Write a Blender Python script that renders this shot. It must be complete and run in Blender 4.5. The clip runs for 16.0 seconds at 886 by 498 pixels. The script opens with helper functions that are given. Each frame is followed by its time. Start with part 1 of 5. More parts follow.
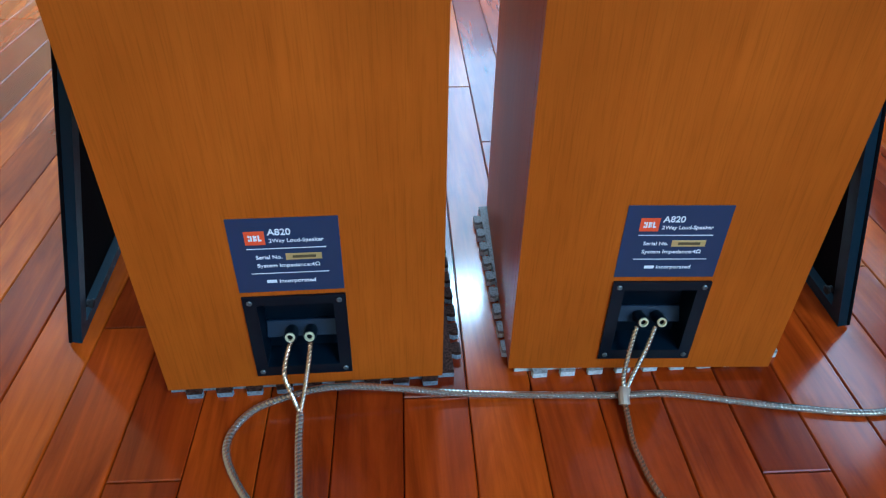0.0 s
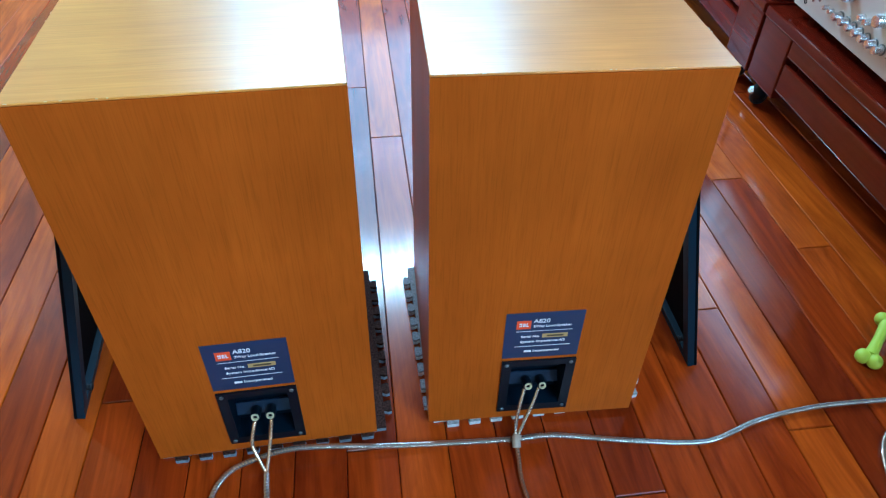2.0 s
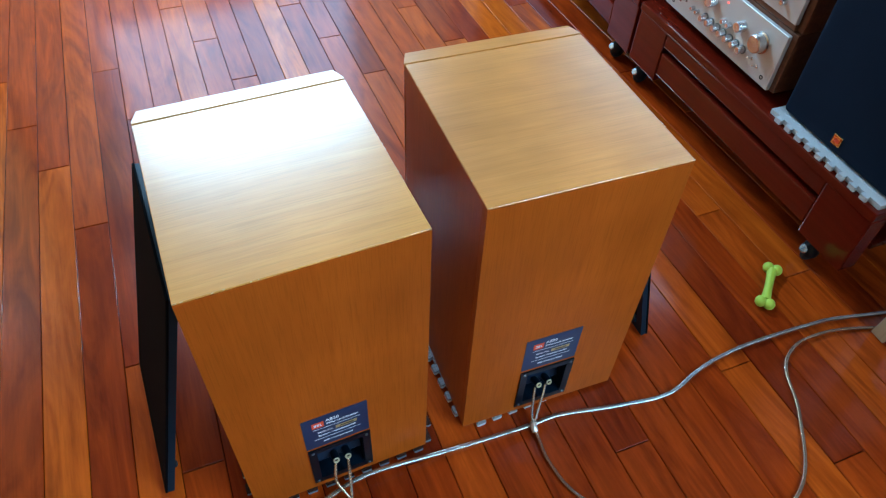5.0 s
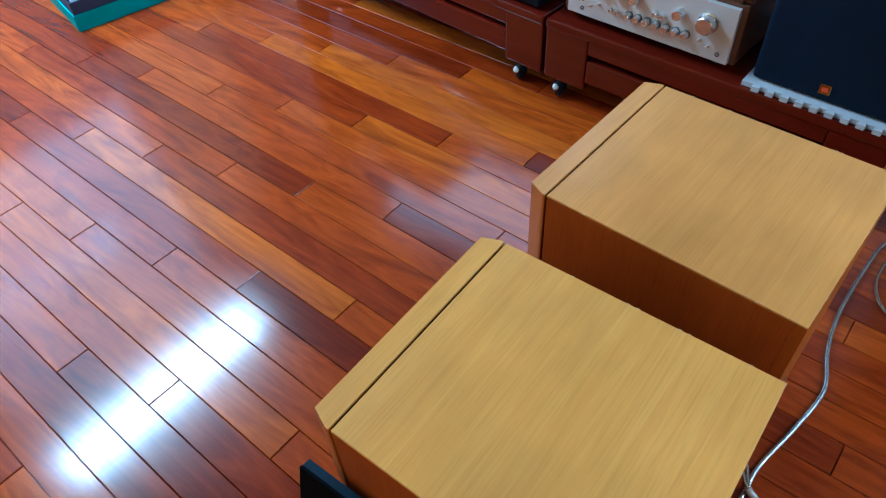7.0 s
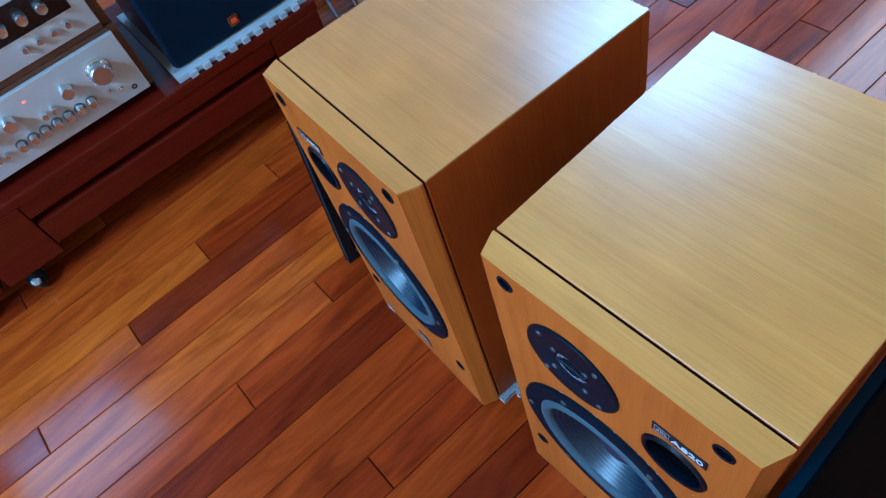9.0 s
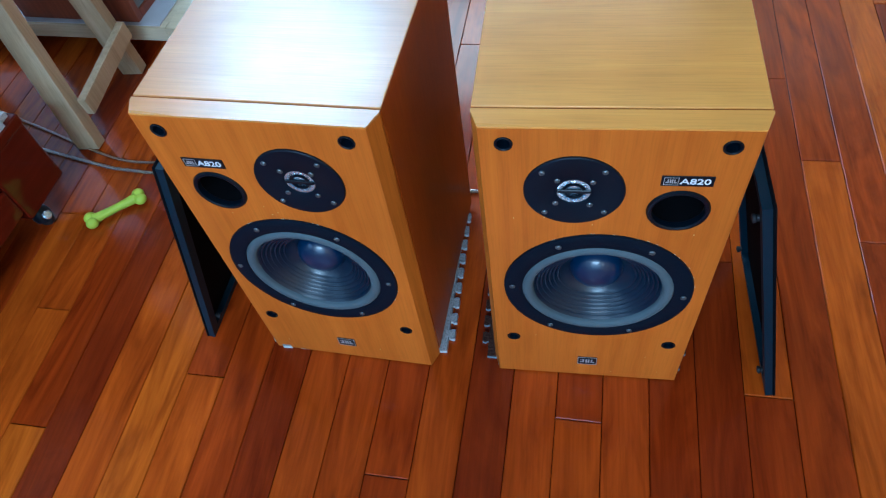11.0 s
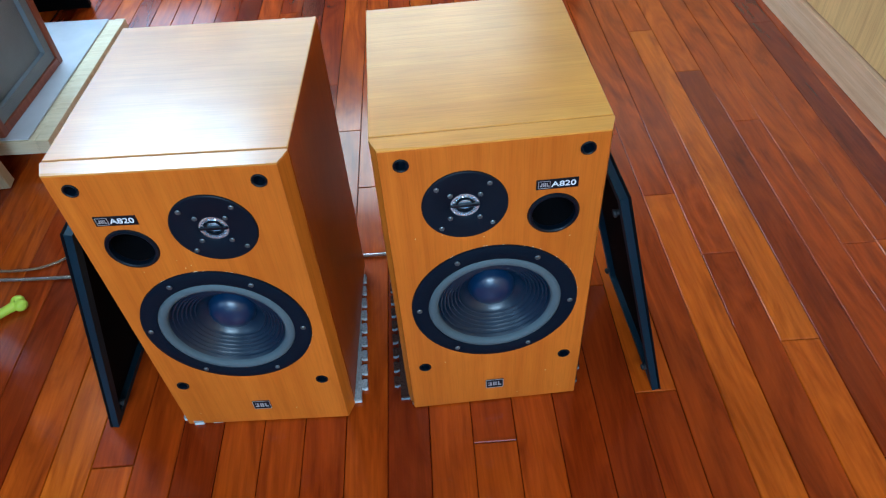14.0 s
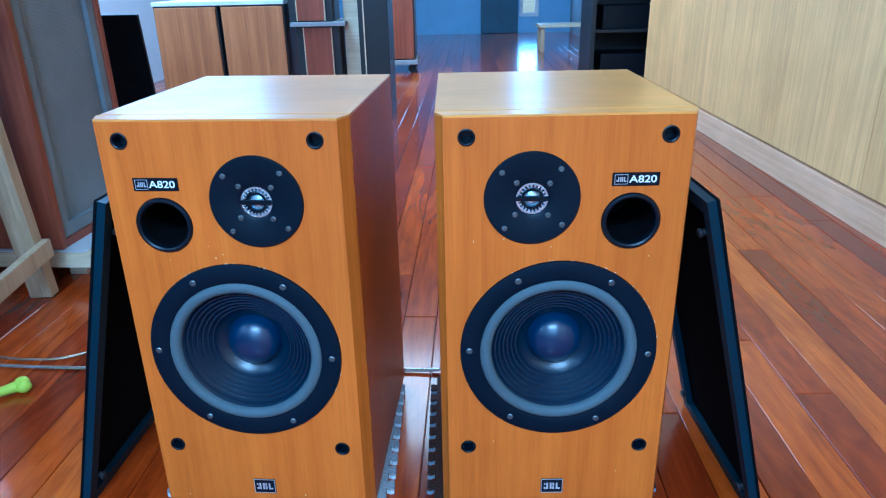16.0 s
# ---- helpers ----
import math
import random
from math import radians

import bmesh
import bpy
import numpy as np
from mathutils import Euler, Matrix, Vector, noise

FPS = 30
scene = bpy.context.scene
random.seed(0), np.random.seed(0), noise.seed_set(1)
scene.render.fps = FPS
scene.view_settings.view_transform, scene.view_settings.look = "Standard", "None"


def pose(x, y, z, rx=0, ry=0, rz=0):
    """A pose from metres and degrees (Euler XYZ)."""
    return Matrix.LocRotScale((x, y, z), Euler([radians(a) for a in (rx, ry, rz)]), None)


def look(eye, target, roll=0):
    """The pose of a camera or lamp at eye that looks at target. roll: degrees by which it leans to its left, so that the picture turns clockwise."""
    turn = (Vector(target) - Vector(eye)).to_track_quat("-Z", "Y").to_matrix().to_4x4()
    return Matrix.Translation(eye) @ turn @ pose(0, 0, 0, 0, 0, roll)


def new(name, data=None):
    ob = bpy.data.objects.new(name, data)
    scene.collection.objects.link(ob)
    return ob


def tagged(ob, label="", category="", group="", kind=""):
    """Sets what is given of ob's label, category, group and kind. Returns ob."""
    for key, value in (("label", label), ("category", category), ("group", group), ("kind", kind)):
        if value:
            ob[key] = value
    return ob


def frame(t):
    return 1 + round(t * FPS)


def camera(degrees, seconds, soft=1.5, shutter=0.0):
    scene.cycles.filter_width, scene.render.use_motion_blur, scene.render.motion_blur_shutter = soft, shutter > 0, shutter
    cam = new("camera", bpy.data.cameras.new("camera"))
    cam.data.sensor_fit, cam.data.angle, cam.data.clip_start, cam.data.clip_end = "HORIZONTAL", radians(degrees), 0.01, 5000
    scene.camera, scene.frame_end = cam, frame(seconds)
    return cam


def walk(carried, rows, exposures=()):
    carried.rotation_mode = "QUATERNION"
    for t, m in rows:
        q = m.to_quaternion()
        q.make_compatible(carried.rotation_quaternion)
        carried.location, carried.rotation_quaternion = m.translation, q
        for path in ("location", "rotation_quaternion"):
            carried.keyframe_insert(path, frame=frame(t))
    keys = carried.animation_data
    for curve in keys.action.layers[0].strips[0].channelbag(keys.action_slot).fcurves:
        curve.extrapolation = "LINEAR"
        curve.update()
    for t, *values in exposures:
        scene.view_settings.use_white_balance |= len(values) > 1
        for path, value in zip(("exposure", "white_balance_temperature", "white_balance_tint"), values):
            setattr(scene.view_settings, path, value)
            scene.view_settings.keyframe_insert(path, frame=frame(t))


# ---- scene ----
cam = camera(65.5, 16.0, 1.2)
PATH = [
    (0, (-0.057, -0.551, 0.626), (0.1, 1.027, -0.593), 1.1),
    (0.5, (-0.038, -0.556, 0.627), (0.141, 1.029, -0.58), -0.2),
    (1, (-0.017, -0.559, 0.649), (0.195, 1.021, -0.559), -0.6),
    (1.5, (-0.017, -0.577, 0.753), (0.219, 0.947, -0.52), 1.6),
    (2, (-0.008, -0.597, 0.917), (0.246, 0.868, -0.421), 1.2),
    (2.5, (0.006, -0.636, 1.063), (0.217, 0.778, -0.336), 1.9),
    (3, (-0.019, -0.689, 1.157), (0.194, 0.719, -0.248), 3.5),
    (3.2, (-0.033, -0.685, 1.196), (0.193, 0.683, -0.245), 3.7),
    (5.3, (-0.308, -0.457, 1.215), (0.326, 0.7, -0.289), 1.6),
    (5.5, (-0.352, -0.391, 1.212), (0.304, 0.729, -0.309), 0.7),
    (6, (-0.400, -0.264, 1.189), (0.297, 0.804, -0.352), 0.6),
    (6.5, (-0.456, -0.151, 1.192), (0.418, 0.782, -0.346), 0.7),
    (7, (-0.494, 0.025, 1.218), (0.543, 0.91, -0.246), -4.1),
    (7.3, (-0.514, 0.131, 1.244), (0.548, 1.015, -0.203), -14.7),
    (7.5, (-0.499, 0.203, 1.238), (0.619, 0.98, -0.227), -19.1),
    (7.7, (-0.479, 0.253, 1.228), (0.75, 0.877, -0.221), -19.7),
    (8, (-0.449, 0.302, 1.221), (0.86, 0.618, -0.258), -22.9),
    (8.2, (-0.429, 0.369, 1.218), (0.835, 0.467, -0.329), -24.3),
    (8.5, (-0.409, 0.474, 1.194), (0.845, 0.327, -0.356), -23.0),
    (8.7, (-0.386, 0.52, 1.183), (0.803, 0.193, -0.392), -21.5),
    (9, (-0.332, 0.572, 1.136), (0.727, 0.041, -0.475), -19.9),
    (9.5, (-0.254, 0.665, 1.125), (0.639, -0.124, -0.482), -13.5),
    (9.7, (-0.235, 0.733, 1.114), (0.542, -0.172, -0.491), -11.3),
    (11.8, (-0.062, 0.926, 1.146), (0.155, -0.25, -0.457), -11.7),
    (12, (-0.066, 0.934, 1.158), (0.117, -0.261, -0.436), -11.2),
    (12.5, (-0.083, 0.963, 1.178), (0.049, -0.247, -0.409), -9.5),
    (13, (-0.123, 0.988, 1.176), (0.015, -0.233, -0.402), -9.9),
    (13.5, (-0.113, 1.023, 1.167), (0.012, -0.278, -0.347), -5.8),
    (14, (-0.06, 1.062, 1.115), (-0.107, -0.337, -0.314), -4.3),
    (14.5, (-0.07, 1.087, 1.018), (-0.134, -0.329, -0.393), -2.0),
    (15, (-0.052, 1.114, 0.957), (-0.129, -0.419, -0.325), -0.7),
    (15.5, (-0.023, 1.132, 0.841), (-0.11, -0.58, -0.189), 0.4),
    (15.8, (-0.02, 1.153, 0.78), (-0.064, -0.656, -0.071), -0.1),
    (16, (-0.019, 1.176, 0.749), (0.008, -0.681, 0.007), -1.2),
]
EXPOSURE = [(0, 0.34, 4600, -8), (1.5, 0.32, 4520, -8), (2.0, 0.36, 4500, -9), (2.5, 0.0, 4520, -8), (5.5, 0.12, 4700, -7), (7.0, 0.05, 4450, -6), (7.5, 0.25, 4350, -4), (8.0, 0.48, 4200, -6), (8.5, 0.40, 4050, -6), (9.0, 0.03, 3880, -5), (9.5, -0.10, 3920, -4), (12, 0.1, 4900, -4), (13.5, 0.1, 5000, -4), (14.5, 0.25, 4850, -3), (15, 0.48, 4400, -3), (15.5, 0.35, 4250, -4), (16, 0.52, 3900, -5)]
walk(cam, [(t, look(eye, target, roll)) for t, eye, target, roll in PATH], EXPOSURE)

# ---- light ----
world = bpy.data.worlds.new("sky")
scene.world = world
world.use_nodes = True
wn = world.node_tree
sky = wn.nodes.new("ShaderNodeTexSky")
sky.sky_type, sky.sun_disc = "NISHITA", False
sky.sun_elevation, sky.sun_rotation = radians(48), radians(150)
wn.links.new(sky.outputs[0], wn.nodes["Background"].inputs[0])
wn.nodes["Background"].inputs[1].default_value = 0.12


def window_lamp(name, place, target, width, height, watts, colour):
    """The light of a window's opening or of a lamp's diffuser."""
    lamp = bpy.data.lights.new(name, "AREA")
    lamp.shape, lamp.size, lamp.size_y, lamp.energy, lamp.color = "RECTANGLE", width, height, watts, colour
    ob = new(name, lamp)
    ob.matrix_world = look(place, target)
    return ob


window_lamp("window_light", (0.22, 3.60, 1.75), (0.22, 0.0, 1.2), 1.5, 1.4, 25, (0.62, 0.81, 1.0))
window_lamp("side_window_light", (2.26, -3.2, 1.75), (0.0, -1.6, 0.8), 2.9, 1.0, 31, (0.62, 0.80, 1.0))
window_lamp("far_window_light", (-1.08, -8.33, 1.2), (-0.8, 0.0, 0.6), 0.26, 1.9, 12, (0.42, 0.68, 1.0))
window_lamp("ceiling_panel_light", (0.20, 3.02, 2.553), (0.20, 3.02, 0.0), 1.45, 0.26, 128, (0.80, 0.91, 1.0))
window_lamp("ceiling_panel_light", (1.38, -2.05, 2.553), (1.38, -2.05, 0.0), 1.00, 1.30, 92, (0.74, 0.88, 1.0))
window_lamp("high_window_light", (2.285, 2.0, 2.02), (0.0, 1.6, 0.4), 1.4, 0.62, 12, (0.70, 0.85, 1.0))

# Added warm fill, out of view, to brighten the loudspeakers' tops.
window_lamp("ceiling_panel_light", (0.10, -3.75, 2.553), (0.10, -3.75, 0.0), 2.10, 1.30, 60, (1.0, 0.96, 0.86))


# ---- helpers for building ----
def put(name, bm, material, parent=None, label="", m=None, smooth=False):
    mesh = bpy.data.meshes.new(name)
    bmesh.ops.recalc_face_normals(bm, faces=bm.faces)
    bm.to_mesh(mesh)
    bm.free()
    mesh.materials.append(material)
    if smooth:
        mesh.polygons.foreach_set("use_smooth", [True] * len(mesh.polygons))
        mesh.set_sharp_from_angle(angle=radians(35))
    ob = new(name, mesh)
    if parent is not None:
        ob.parent = parent
    if m is not None:
        ob.matrix_basis = m
    if label:
        ob["label"] = label
    return ob


def part(name, bm, material, parent, label="", m=None, smooth=False):
    return put(name, bm, material, parent, label, m, smooth)


def thing(name, m, label, category, group="", kind=""):
    """An empty at a thing's base that carries its parts."""
    ob = new(name)
    ob.empty_display_size = 0.05
    ob.matrix_basis = m
    return tagged(ob, label, category, group, kind)


def box(lo, hi, bevel=0.0, segments=2):
    bm = bmesh.new()
    size = [max(b - a, 1e-4) for a, b in zip(lo, hi)]
    mid = [(a + b) / 2 for a, b in zip(lo, hi)]
    bmesh.ops.create_cube(bm, size=1, matrix=Matrix.LocRotScale(mid, None, size))
    if bevel > 0:
        bmesh.ops.bevel(bm, geom=bm.edges[:], offset=bevel, segments=segments, profile=0.6, affect="EDGES")
    return bm


def joined(*parts):
    """Several bmeshes of one part as one."""
    out = bmesh.new()
    for bm in parts:
        mesh = bpy.data.meshes.new("joint")
        bm.to_mesh(mesh)
        bm.free()
        out.from_mesh(mesh)
        bpy.data.meshes.remove(mesh)
    return out


def turned(profile, n=48, m=None):
    """A lathe about z: profile of (radius, height) from one end to the other."""
    bm = bmesh.new()
    rings = []
    for r, h in profile:
        if r < 1e-6:
            rings.append([bm.verts.new((0, 0, h))])
        else:
            rings.append([bm.verts.new((r * math.cos(2 * math.pi * i / n), r * math.sin(2 * math.pi * i / n), h)) for i in range(n)])
    for a, b in zip(rings, rings[1:]):
        for i in range(n):
            j = (i + 1) % n
            if len(a) == 1 and len(b) == 1:
                continue
            if len(a) == 1:
                bm.faces.new((a[0], b[i], b[j]))
            elif len(b) == 1:
                bm.faces.new((a[i], a[j], b[0]))
            else:
                bm.faces.new((a[i], a[j], b[j], b[i]))
    if m is not None:
        bm.transform(m)
    return bm


def circle(cx, cy, r, n=48):
    return [(cx + r * math.cos(2 * math.pi * i / n), cy + r * math.sin(2 * math.pi * i / n)) for i in range(n)]


def plate(outline, holes, z0, z1, m=None):
    """A plate in the xy plane between z0 and z1, cut by holes."""
    bm = bmesh.new()
    loops = [outline, *holes]
    faces = []
    for z in (z0, z1):
        edges = []
        for loop in loops:
            vs = [bm.verts.new((x, y, z)) for x, y in loop]
            edges += [bm.edges.new((vs[i], vs[(i + 1) % len(vs)])) for i in range(len(vs))]
            faces.append(vs)
        bmesh.ops.triangle_fill(bm, use_beauty=True, use_dissolve=False, edges=edges)
    k = len(loops)
    for a, b in zip(faces[:k], faces[k:]):
        for i in range(len(a)):
            j = (i + 1) % len(a)
            bm.faces.new((a[i], a[j], b[j], b[i]))
    if m is not None:
        bm.transform(m)
    return bm


def glide(points, steps=10):
    """A smooth line through points."""
    p = [Vector(q) for q in points]
    p = [p[0] * 2 - p[1]] + p + [p[-1] * 2 - p[-2]]
    out = []
    for i in range(1, len(p) - 2):
        a, b, c, d = p[i - 1:i + 3]
        for s in range(steps):
            t = s / steps
            out.append(0.5 * (2 * b + (c - a) * t + (2 * a - 5 * b + 4 * c - d) * t * t + (3 * b - a - 3 * c + d) * t ** 3))
    out.append(p[-2])
    return out


def tube(points, radius, n=10, steps=10, flat=1.0):
    """A round or flattened cord along a smooth line, with its length in the uv's second axis."""
    line = glide(points, steps)
    bm = bmesh.new()
    uv = bm.loops.layers.uv.new("uv")
    rings, dist = [], [0.0]
    for i, q in enumerate(line):
        if i:
            dist.append(dist[-1] + (q - line[i - 1]).length)
        way = (line[min(i + 1, len(line) - 1)] - line[max(i - 1, 0)]).normalized()
        side = way.cross(Vector((0, 0, 1)))
        side = side.normalized() if side.length > 1e-3 else Vector((1, 0, 0))
        up = side.cross(way)
        rings.append([bm.verts.new(q + side * radius * math.cos(2 * math.pi * k / n) + up * radius * flat * math.sin(2 * math.pi * k / n)) for k in range(n)])
    for i in range(len(rings) - 1):
        for k in range(n):
            j = (k + 1) % n
            f = bm.faces.new((rings[i][k], rings[i][j], rings[i + 1][j], rings[i + 1][k]))
            for loop, (u, v) in zip(f.loops, ((k, i), (k + 1, i), (k + 1, i + 1), (k, i + 1))):
                loop[uv].uv = (u / n, dist[v])
    bm.faces.new(rings[0])
    bm.faces.new(rings[-1])
    return bm


def letters(text, size, material, parent, m, width=None, raised=0.0004):
    """Printed words as flat raised mesh; m puts their middle, in the xy plane."""
    curve = bpy.data.curves.new("words", "FONT")
    curve.body, curve.size, curve.align_x, curve.align_y, curve.extrude = text, size, "CENTER", "CENTER", raised
    curve.offset = size * (0.012 if size > 0.01 else 0.007)
    ob = new("words", curve)
    mesh = bpy.data.meshes.new_from_object(ob.evaluated_get(bpy.context.evaluated_depsgraph_get()))
    bpy.data.objects.remove(ob)
    xs = [v.co.x for v in mesh.vertices]
    if width and xs:
        mesh.transform(Matrix.Diagonal((width / (max(xs) - min(xs)), 1, 1, 1)))
    mesh.materials.clear()
    mesh.materials.append(material)
    out = new("lettering", mesh)
    out.parent = parent
    out.matrix_basis = m
    return out


# ---- materials ----
class Mat:
    """A node material with short ways to wire it."""

    def __init__(self, name, colour=(0.5, 0.5, 0.5), rough=0.5, metal=0.0, coat=0.0, coat_rough=0.1):
        self.m = bpy.data.materials.new(name)
        self.m.use_nodes = True
        self.t = self.m.node_tree
        self.b = self.t.nodes["Principled BSDF"]
        self.set("Base Color", (*colour, 1))
        self.set("Roughness", rough)
        self.set("Metallic", metal)
        self.set("Coat Weight", coat)
        self.set("Coat Roughness", coat_rough)

    def set(self, name, value):
        self.b.inputs[name].default_value = value

    def node(self, kind, **values):
        n = self.t.nodes.new("ShaderNode" + kind)
        for k, v in values.items():
            n.inputs[k.replace("_", " ")].default_value = v
        return n

    def link(self, a, b):
        self.t.links.new(a, b)

    def place(self, scale, source="Object", turn=(0, 0, 0)):
        c = self.node("TexCoord")
        mp = self.node("Mapping")
        mp.inputs["Scale"].default_value = scale
        mp.inputs["Rotation"].default_value = [radians(a) for a in turn]
        self.link(c.outputs[source], mp.inputs["Vector"])
        return mp.outputs[0]

    def noise(self, where, scale=1.0, detail=4.0, rough=0.55, warp=0.0):
        n = self.node("TexNoise", Scale=scale, Detail=detail, Roughness=rough, Distortion=warp)
        self.link(where, n.inputs["Vector"])
        return n.outputs["Fac"]

    def ramp(self, fac, *stops):
        r = self.node("ValToRGB")
        e = r.color_ramp.elements
        while len(e) < len(stops):
            e.new(0.5)
        for el, (p, c) in zip(e, stops):
            el.position, el.color = p, (*c, 1)
        self.link(fac, r.inputs[0])
        return r.outputs[0]

    def mix(self, fac, a, b, how="MIX"):
        n = self.node("Mix")
        n.data_type, n.blend_type = "RGBA", how
        for value, socket in ((fac, n.inputs[0]), (a, n.inputs[6]), (b, n.inputs[7])):
            if hasattr(value, "links"):
                self.link(value, socket)
            else:
                socket.default_value = value
        return n.outputs[2]

    def math(self, how, a, b=0.5):
        n = self.node("Math")
        n.operation = how
        for value, socket in ((a, n.inputs[0]), (b, n.inputs[1])):
            if hasattr(value, "links"):
                self.link(value, socket)
            else:
                socket.default_value = value
        return n.outputs[0]

    def bump(self, height, strength=0.3, distance=0.001):
        n = self.node("Bump", Strength=strength, Distance=distance)
        self.link(height, n.inputs["Height"])
        self.link(n.outputs[0], self.b.inputs["Normal"])
        return n

    def colour(self, socket):
        self.link(socket, self.b.inputs["Base Color"])
        return self

    def roughness(self, fac, lo, hi):
        n = self.node("MapRange")
        n.inputs[3].default_value, n.inputs[4].default_value = lo, hi
        self.link(fac, n.inputs[0])
        self.link(n.outputs[0], self.b.inputs["Roughness"])


def grey3(v):
    return (v, v, v)


def floor_material(name, pieces):
    """Red varnished hardwood; each board has its own tone and figure."""
    s = Mat(name, rough=0.2)
    geo = s.node("NewGeometry")
    if pieces:
        info = s.node("ObjectInfo")
        rnd = info.outputs["Random"]
        sep = s.node("SeparateXYZ")
        s.link(info.outputs["Color"], sep.inputs[0])
        shade = sep.outputs[0]
    else:
        rnd = shade = geo.outputs["Random Per Island"]
    shift = s.node("CombineXYZ")
    s.link(s.math("MULTIPLY", rnd, 37.0), shift.inputs[0])
    s.link(s.math("MULTIPLY", rnd, 91.0), shift.inputs[1])
    add = s.node("VectorMath")
    s.link(geo.outputs["Position"], add.inputs[0])
    s.link(shift.outputs[0], add.inputs[1])

    def spread(x, y):
        mp = s.node("Mapping")
        mp.inputs["Scale"].default_value = (x, y, 1)
        s.link(add.outputs[0], mp.inputs["Vector"])
        return mp.outputs[0]

    tone = s.ramp(shade, (0.0, (0.120, 0.0130, 0.002)), (0.2, (0.190, 0.0205, 0.0012)), (0.45, (0.275, 0.0350, 0.0015)), (0.7, (0.355, 0.060, 0.002)), (1.0, (0.43, 0.098, 0.004)))
    broad = s.noise(spread(13, 2.2), 1.0, 4, 0.55, 2.4)
    figure = s.ramp(broad, (0.28, (0.42, 0.30, 0.30)), (0.47, grey3(0.92)), (0.70, (1.45, 1.65, 1.3)))
    fine = s.noise(spread(150, 4.5), 1.0, 5, 0.65, 0.4)
    grain = s.ramp(fine, (0.3, grey3(0.76)), (0.62, grey3(1.08)))
    wear = s.noise(spread(2.2, 2.2), 1.0, 3)
    col = s.mix(0.70, tone, figure, "MULTIPLY")
    col = s.mix(0.8, col, grain, "MULTIPLY")
    s.colour(col)
    s.roughness(s.noise(spread(5, 3), 1.0, 4), 0.16, 0.26)
    s.set("Specular IOR Level", 0.12)
    s.set("Coat Weight", 0.85)
    s.set("Coat IOR", 1.36)
    s.set("Coat Roughness", 0.12)
    hgt = s.math("ADD", s.math("MULTIPLY", fine, 0.15), s.math("MULTIPLY", wear, 1.0))
    n = s.bump(hgt, 0.10, 0.004)
    s.link(n.outputs[0], s.b.inputs["Coat Normal"])
    return s.m


def veneer(name, dark, mid, light, grain, rough=(0.3, 0.42), coat=0.15, streak=1.0, blotch=0.15, shine=0.5, pore=0.82, fineness=1.0, short=1.0, relief=0.16):
    """Straight-grained veneer; grain is the axis ('x', 'y' or 'z') along which the fibres run."""
    s = Mat(name)
    lengths = {"x": (1.5, 70, 70), "y": (70, 1.5, 70), "z": (70, 70, 1.5)}[grain]
    lengths = [v * (fineness if v > 10 else short) for v in lengths]
    wide = {"x": (0.9, 16, 16), "y": (16, 0.9, 16), "z": (16, 16, 0.9)}[grain]
    pores = {"x": (14, 420, 420), "y": (420, 14, 420), "z": (420, 420, 14)}[grain]
    a = s.noise(s.place(lengths), 1.0, 5, 0.6, 0.35)
    b = s.noise(s.place(wide), 1.0, 4, 0.5, 0.8)
    c = s.noise(s.place(pores), 1.0, 3, 0.6)
    d = s.noise(s.place((3.5, 3.5, 3.5)), 1.0, 3)
    base = s.ramp(s.math("ADD", s.math("MULTIPLY", a, 0.72 * streak), s.math("MULTIPLY", b, 0.40)), (0.34, dark), (0.55, mid), (0.76, light))
    base = s.mix(0.7, base, s.ramp(c, (0.33, grey3(pore)), (0.52, grey3(1.03))), "MULTIPLY")
    base = s.mix(0.6, base, s.ramp(d, (0.3, grey3(1 - blotch)), (0.7, grey3(1 + blotch * 0.75))), "MULTIPLY")
    s.colour(base)
    s.roughness(b, *rough)
    s.set("Specular IOR Level", shine)
    s.set("Coat Weight", coat)
    s.set("Coat Roughness", 0.20)
    s.bump(s.math("ADD", c, s.math("MULTIPLY", a, 0.5)), relief, 0.0008)
    return s.m


def plain(name, colour, rough=0.5, metal=0.0, coat=0.0, grain=60.0, depth=0.15, vary=0.12, shine=0.45):
    """An even surface with slight mottling and fine relief."""
    s = Mat(name, colour, rough, metal, coat)
    s.set("Specular IOR Level", shine)
    a = s.noise(s.place((grain, grain, grain)), 1.0, 4)
    b = s.noise(s.place((6, 6, 6)), 1.0, 3)
    col = s.mix(1.0, (*colour, 1), s.ramp(b, (0.3, grey3(1 - vary)), (0.7, grey3(1 + vary))), "MULTIPLY")
    s.colour(col)
    s.roughness(a, max(rough - 0.07, 0.02), min(rough + 0.07, 1))
    s.bump(a, depth, 0.0006)
    return s.m


def cloth(name, colour, pitch=900.0, rough=0.9, shine=0.2):
    s = Mat(name, colour, rough)
    w1 = s.node("TexWave", Scale=1.0, Distortion=0.3)
    w2 = s.node("TexWave", Scale=1.0, Distortion=0.3)
    w2.bands_direction = "Z"
    w1.bands_direction = "Y"
    where = s.place((pitch / 6, pitch / 6, pitch / 6))
    s.link(where, w1.inputs["Vector"])
    s.link(where, w2.inputs["Vector"])
    both = s.math("MULTIPLY", w1.outputs["Fac"], w2.outputs["Fac"])
    big = s.noise(s.place((7, 7, 7)), 1.0, 3)
    col = s.mix(0.6, (*colour, 1), s.ramp(both, (0.1, grey3(0.6)), (0.7, grey3(1.2))), "MULTIPLY")
    col = s.mix(0.6, col, s.ramp(big, (0.3, grey3(0.8)), (0.7, grey3(1.2))), "MULTIPLY")
    s.colour(col)
    s.set("Specular IOR Level", shine)
    s.bump(both, 0.4, 0.0006)
    return s.m


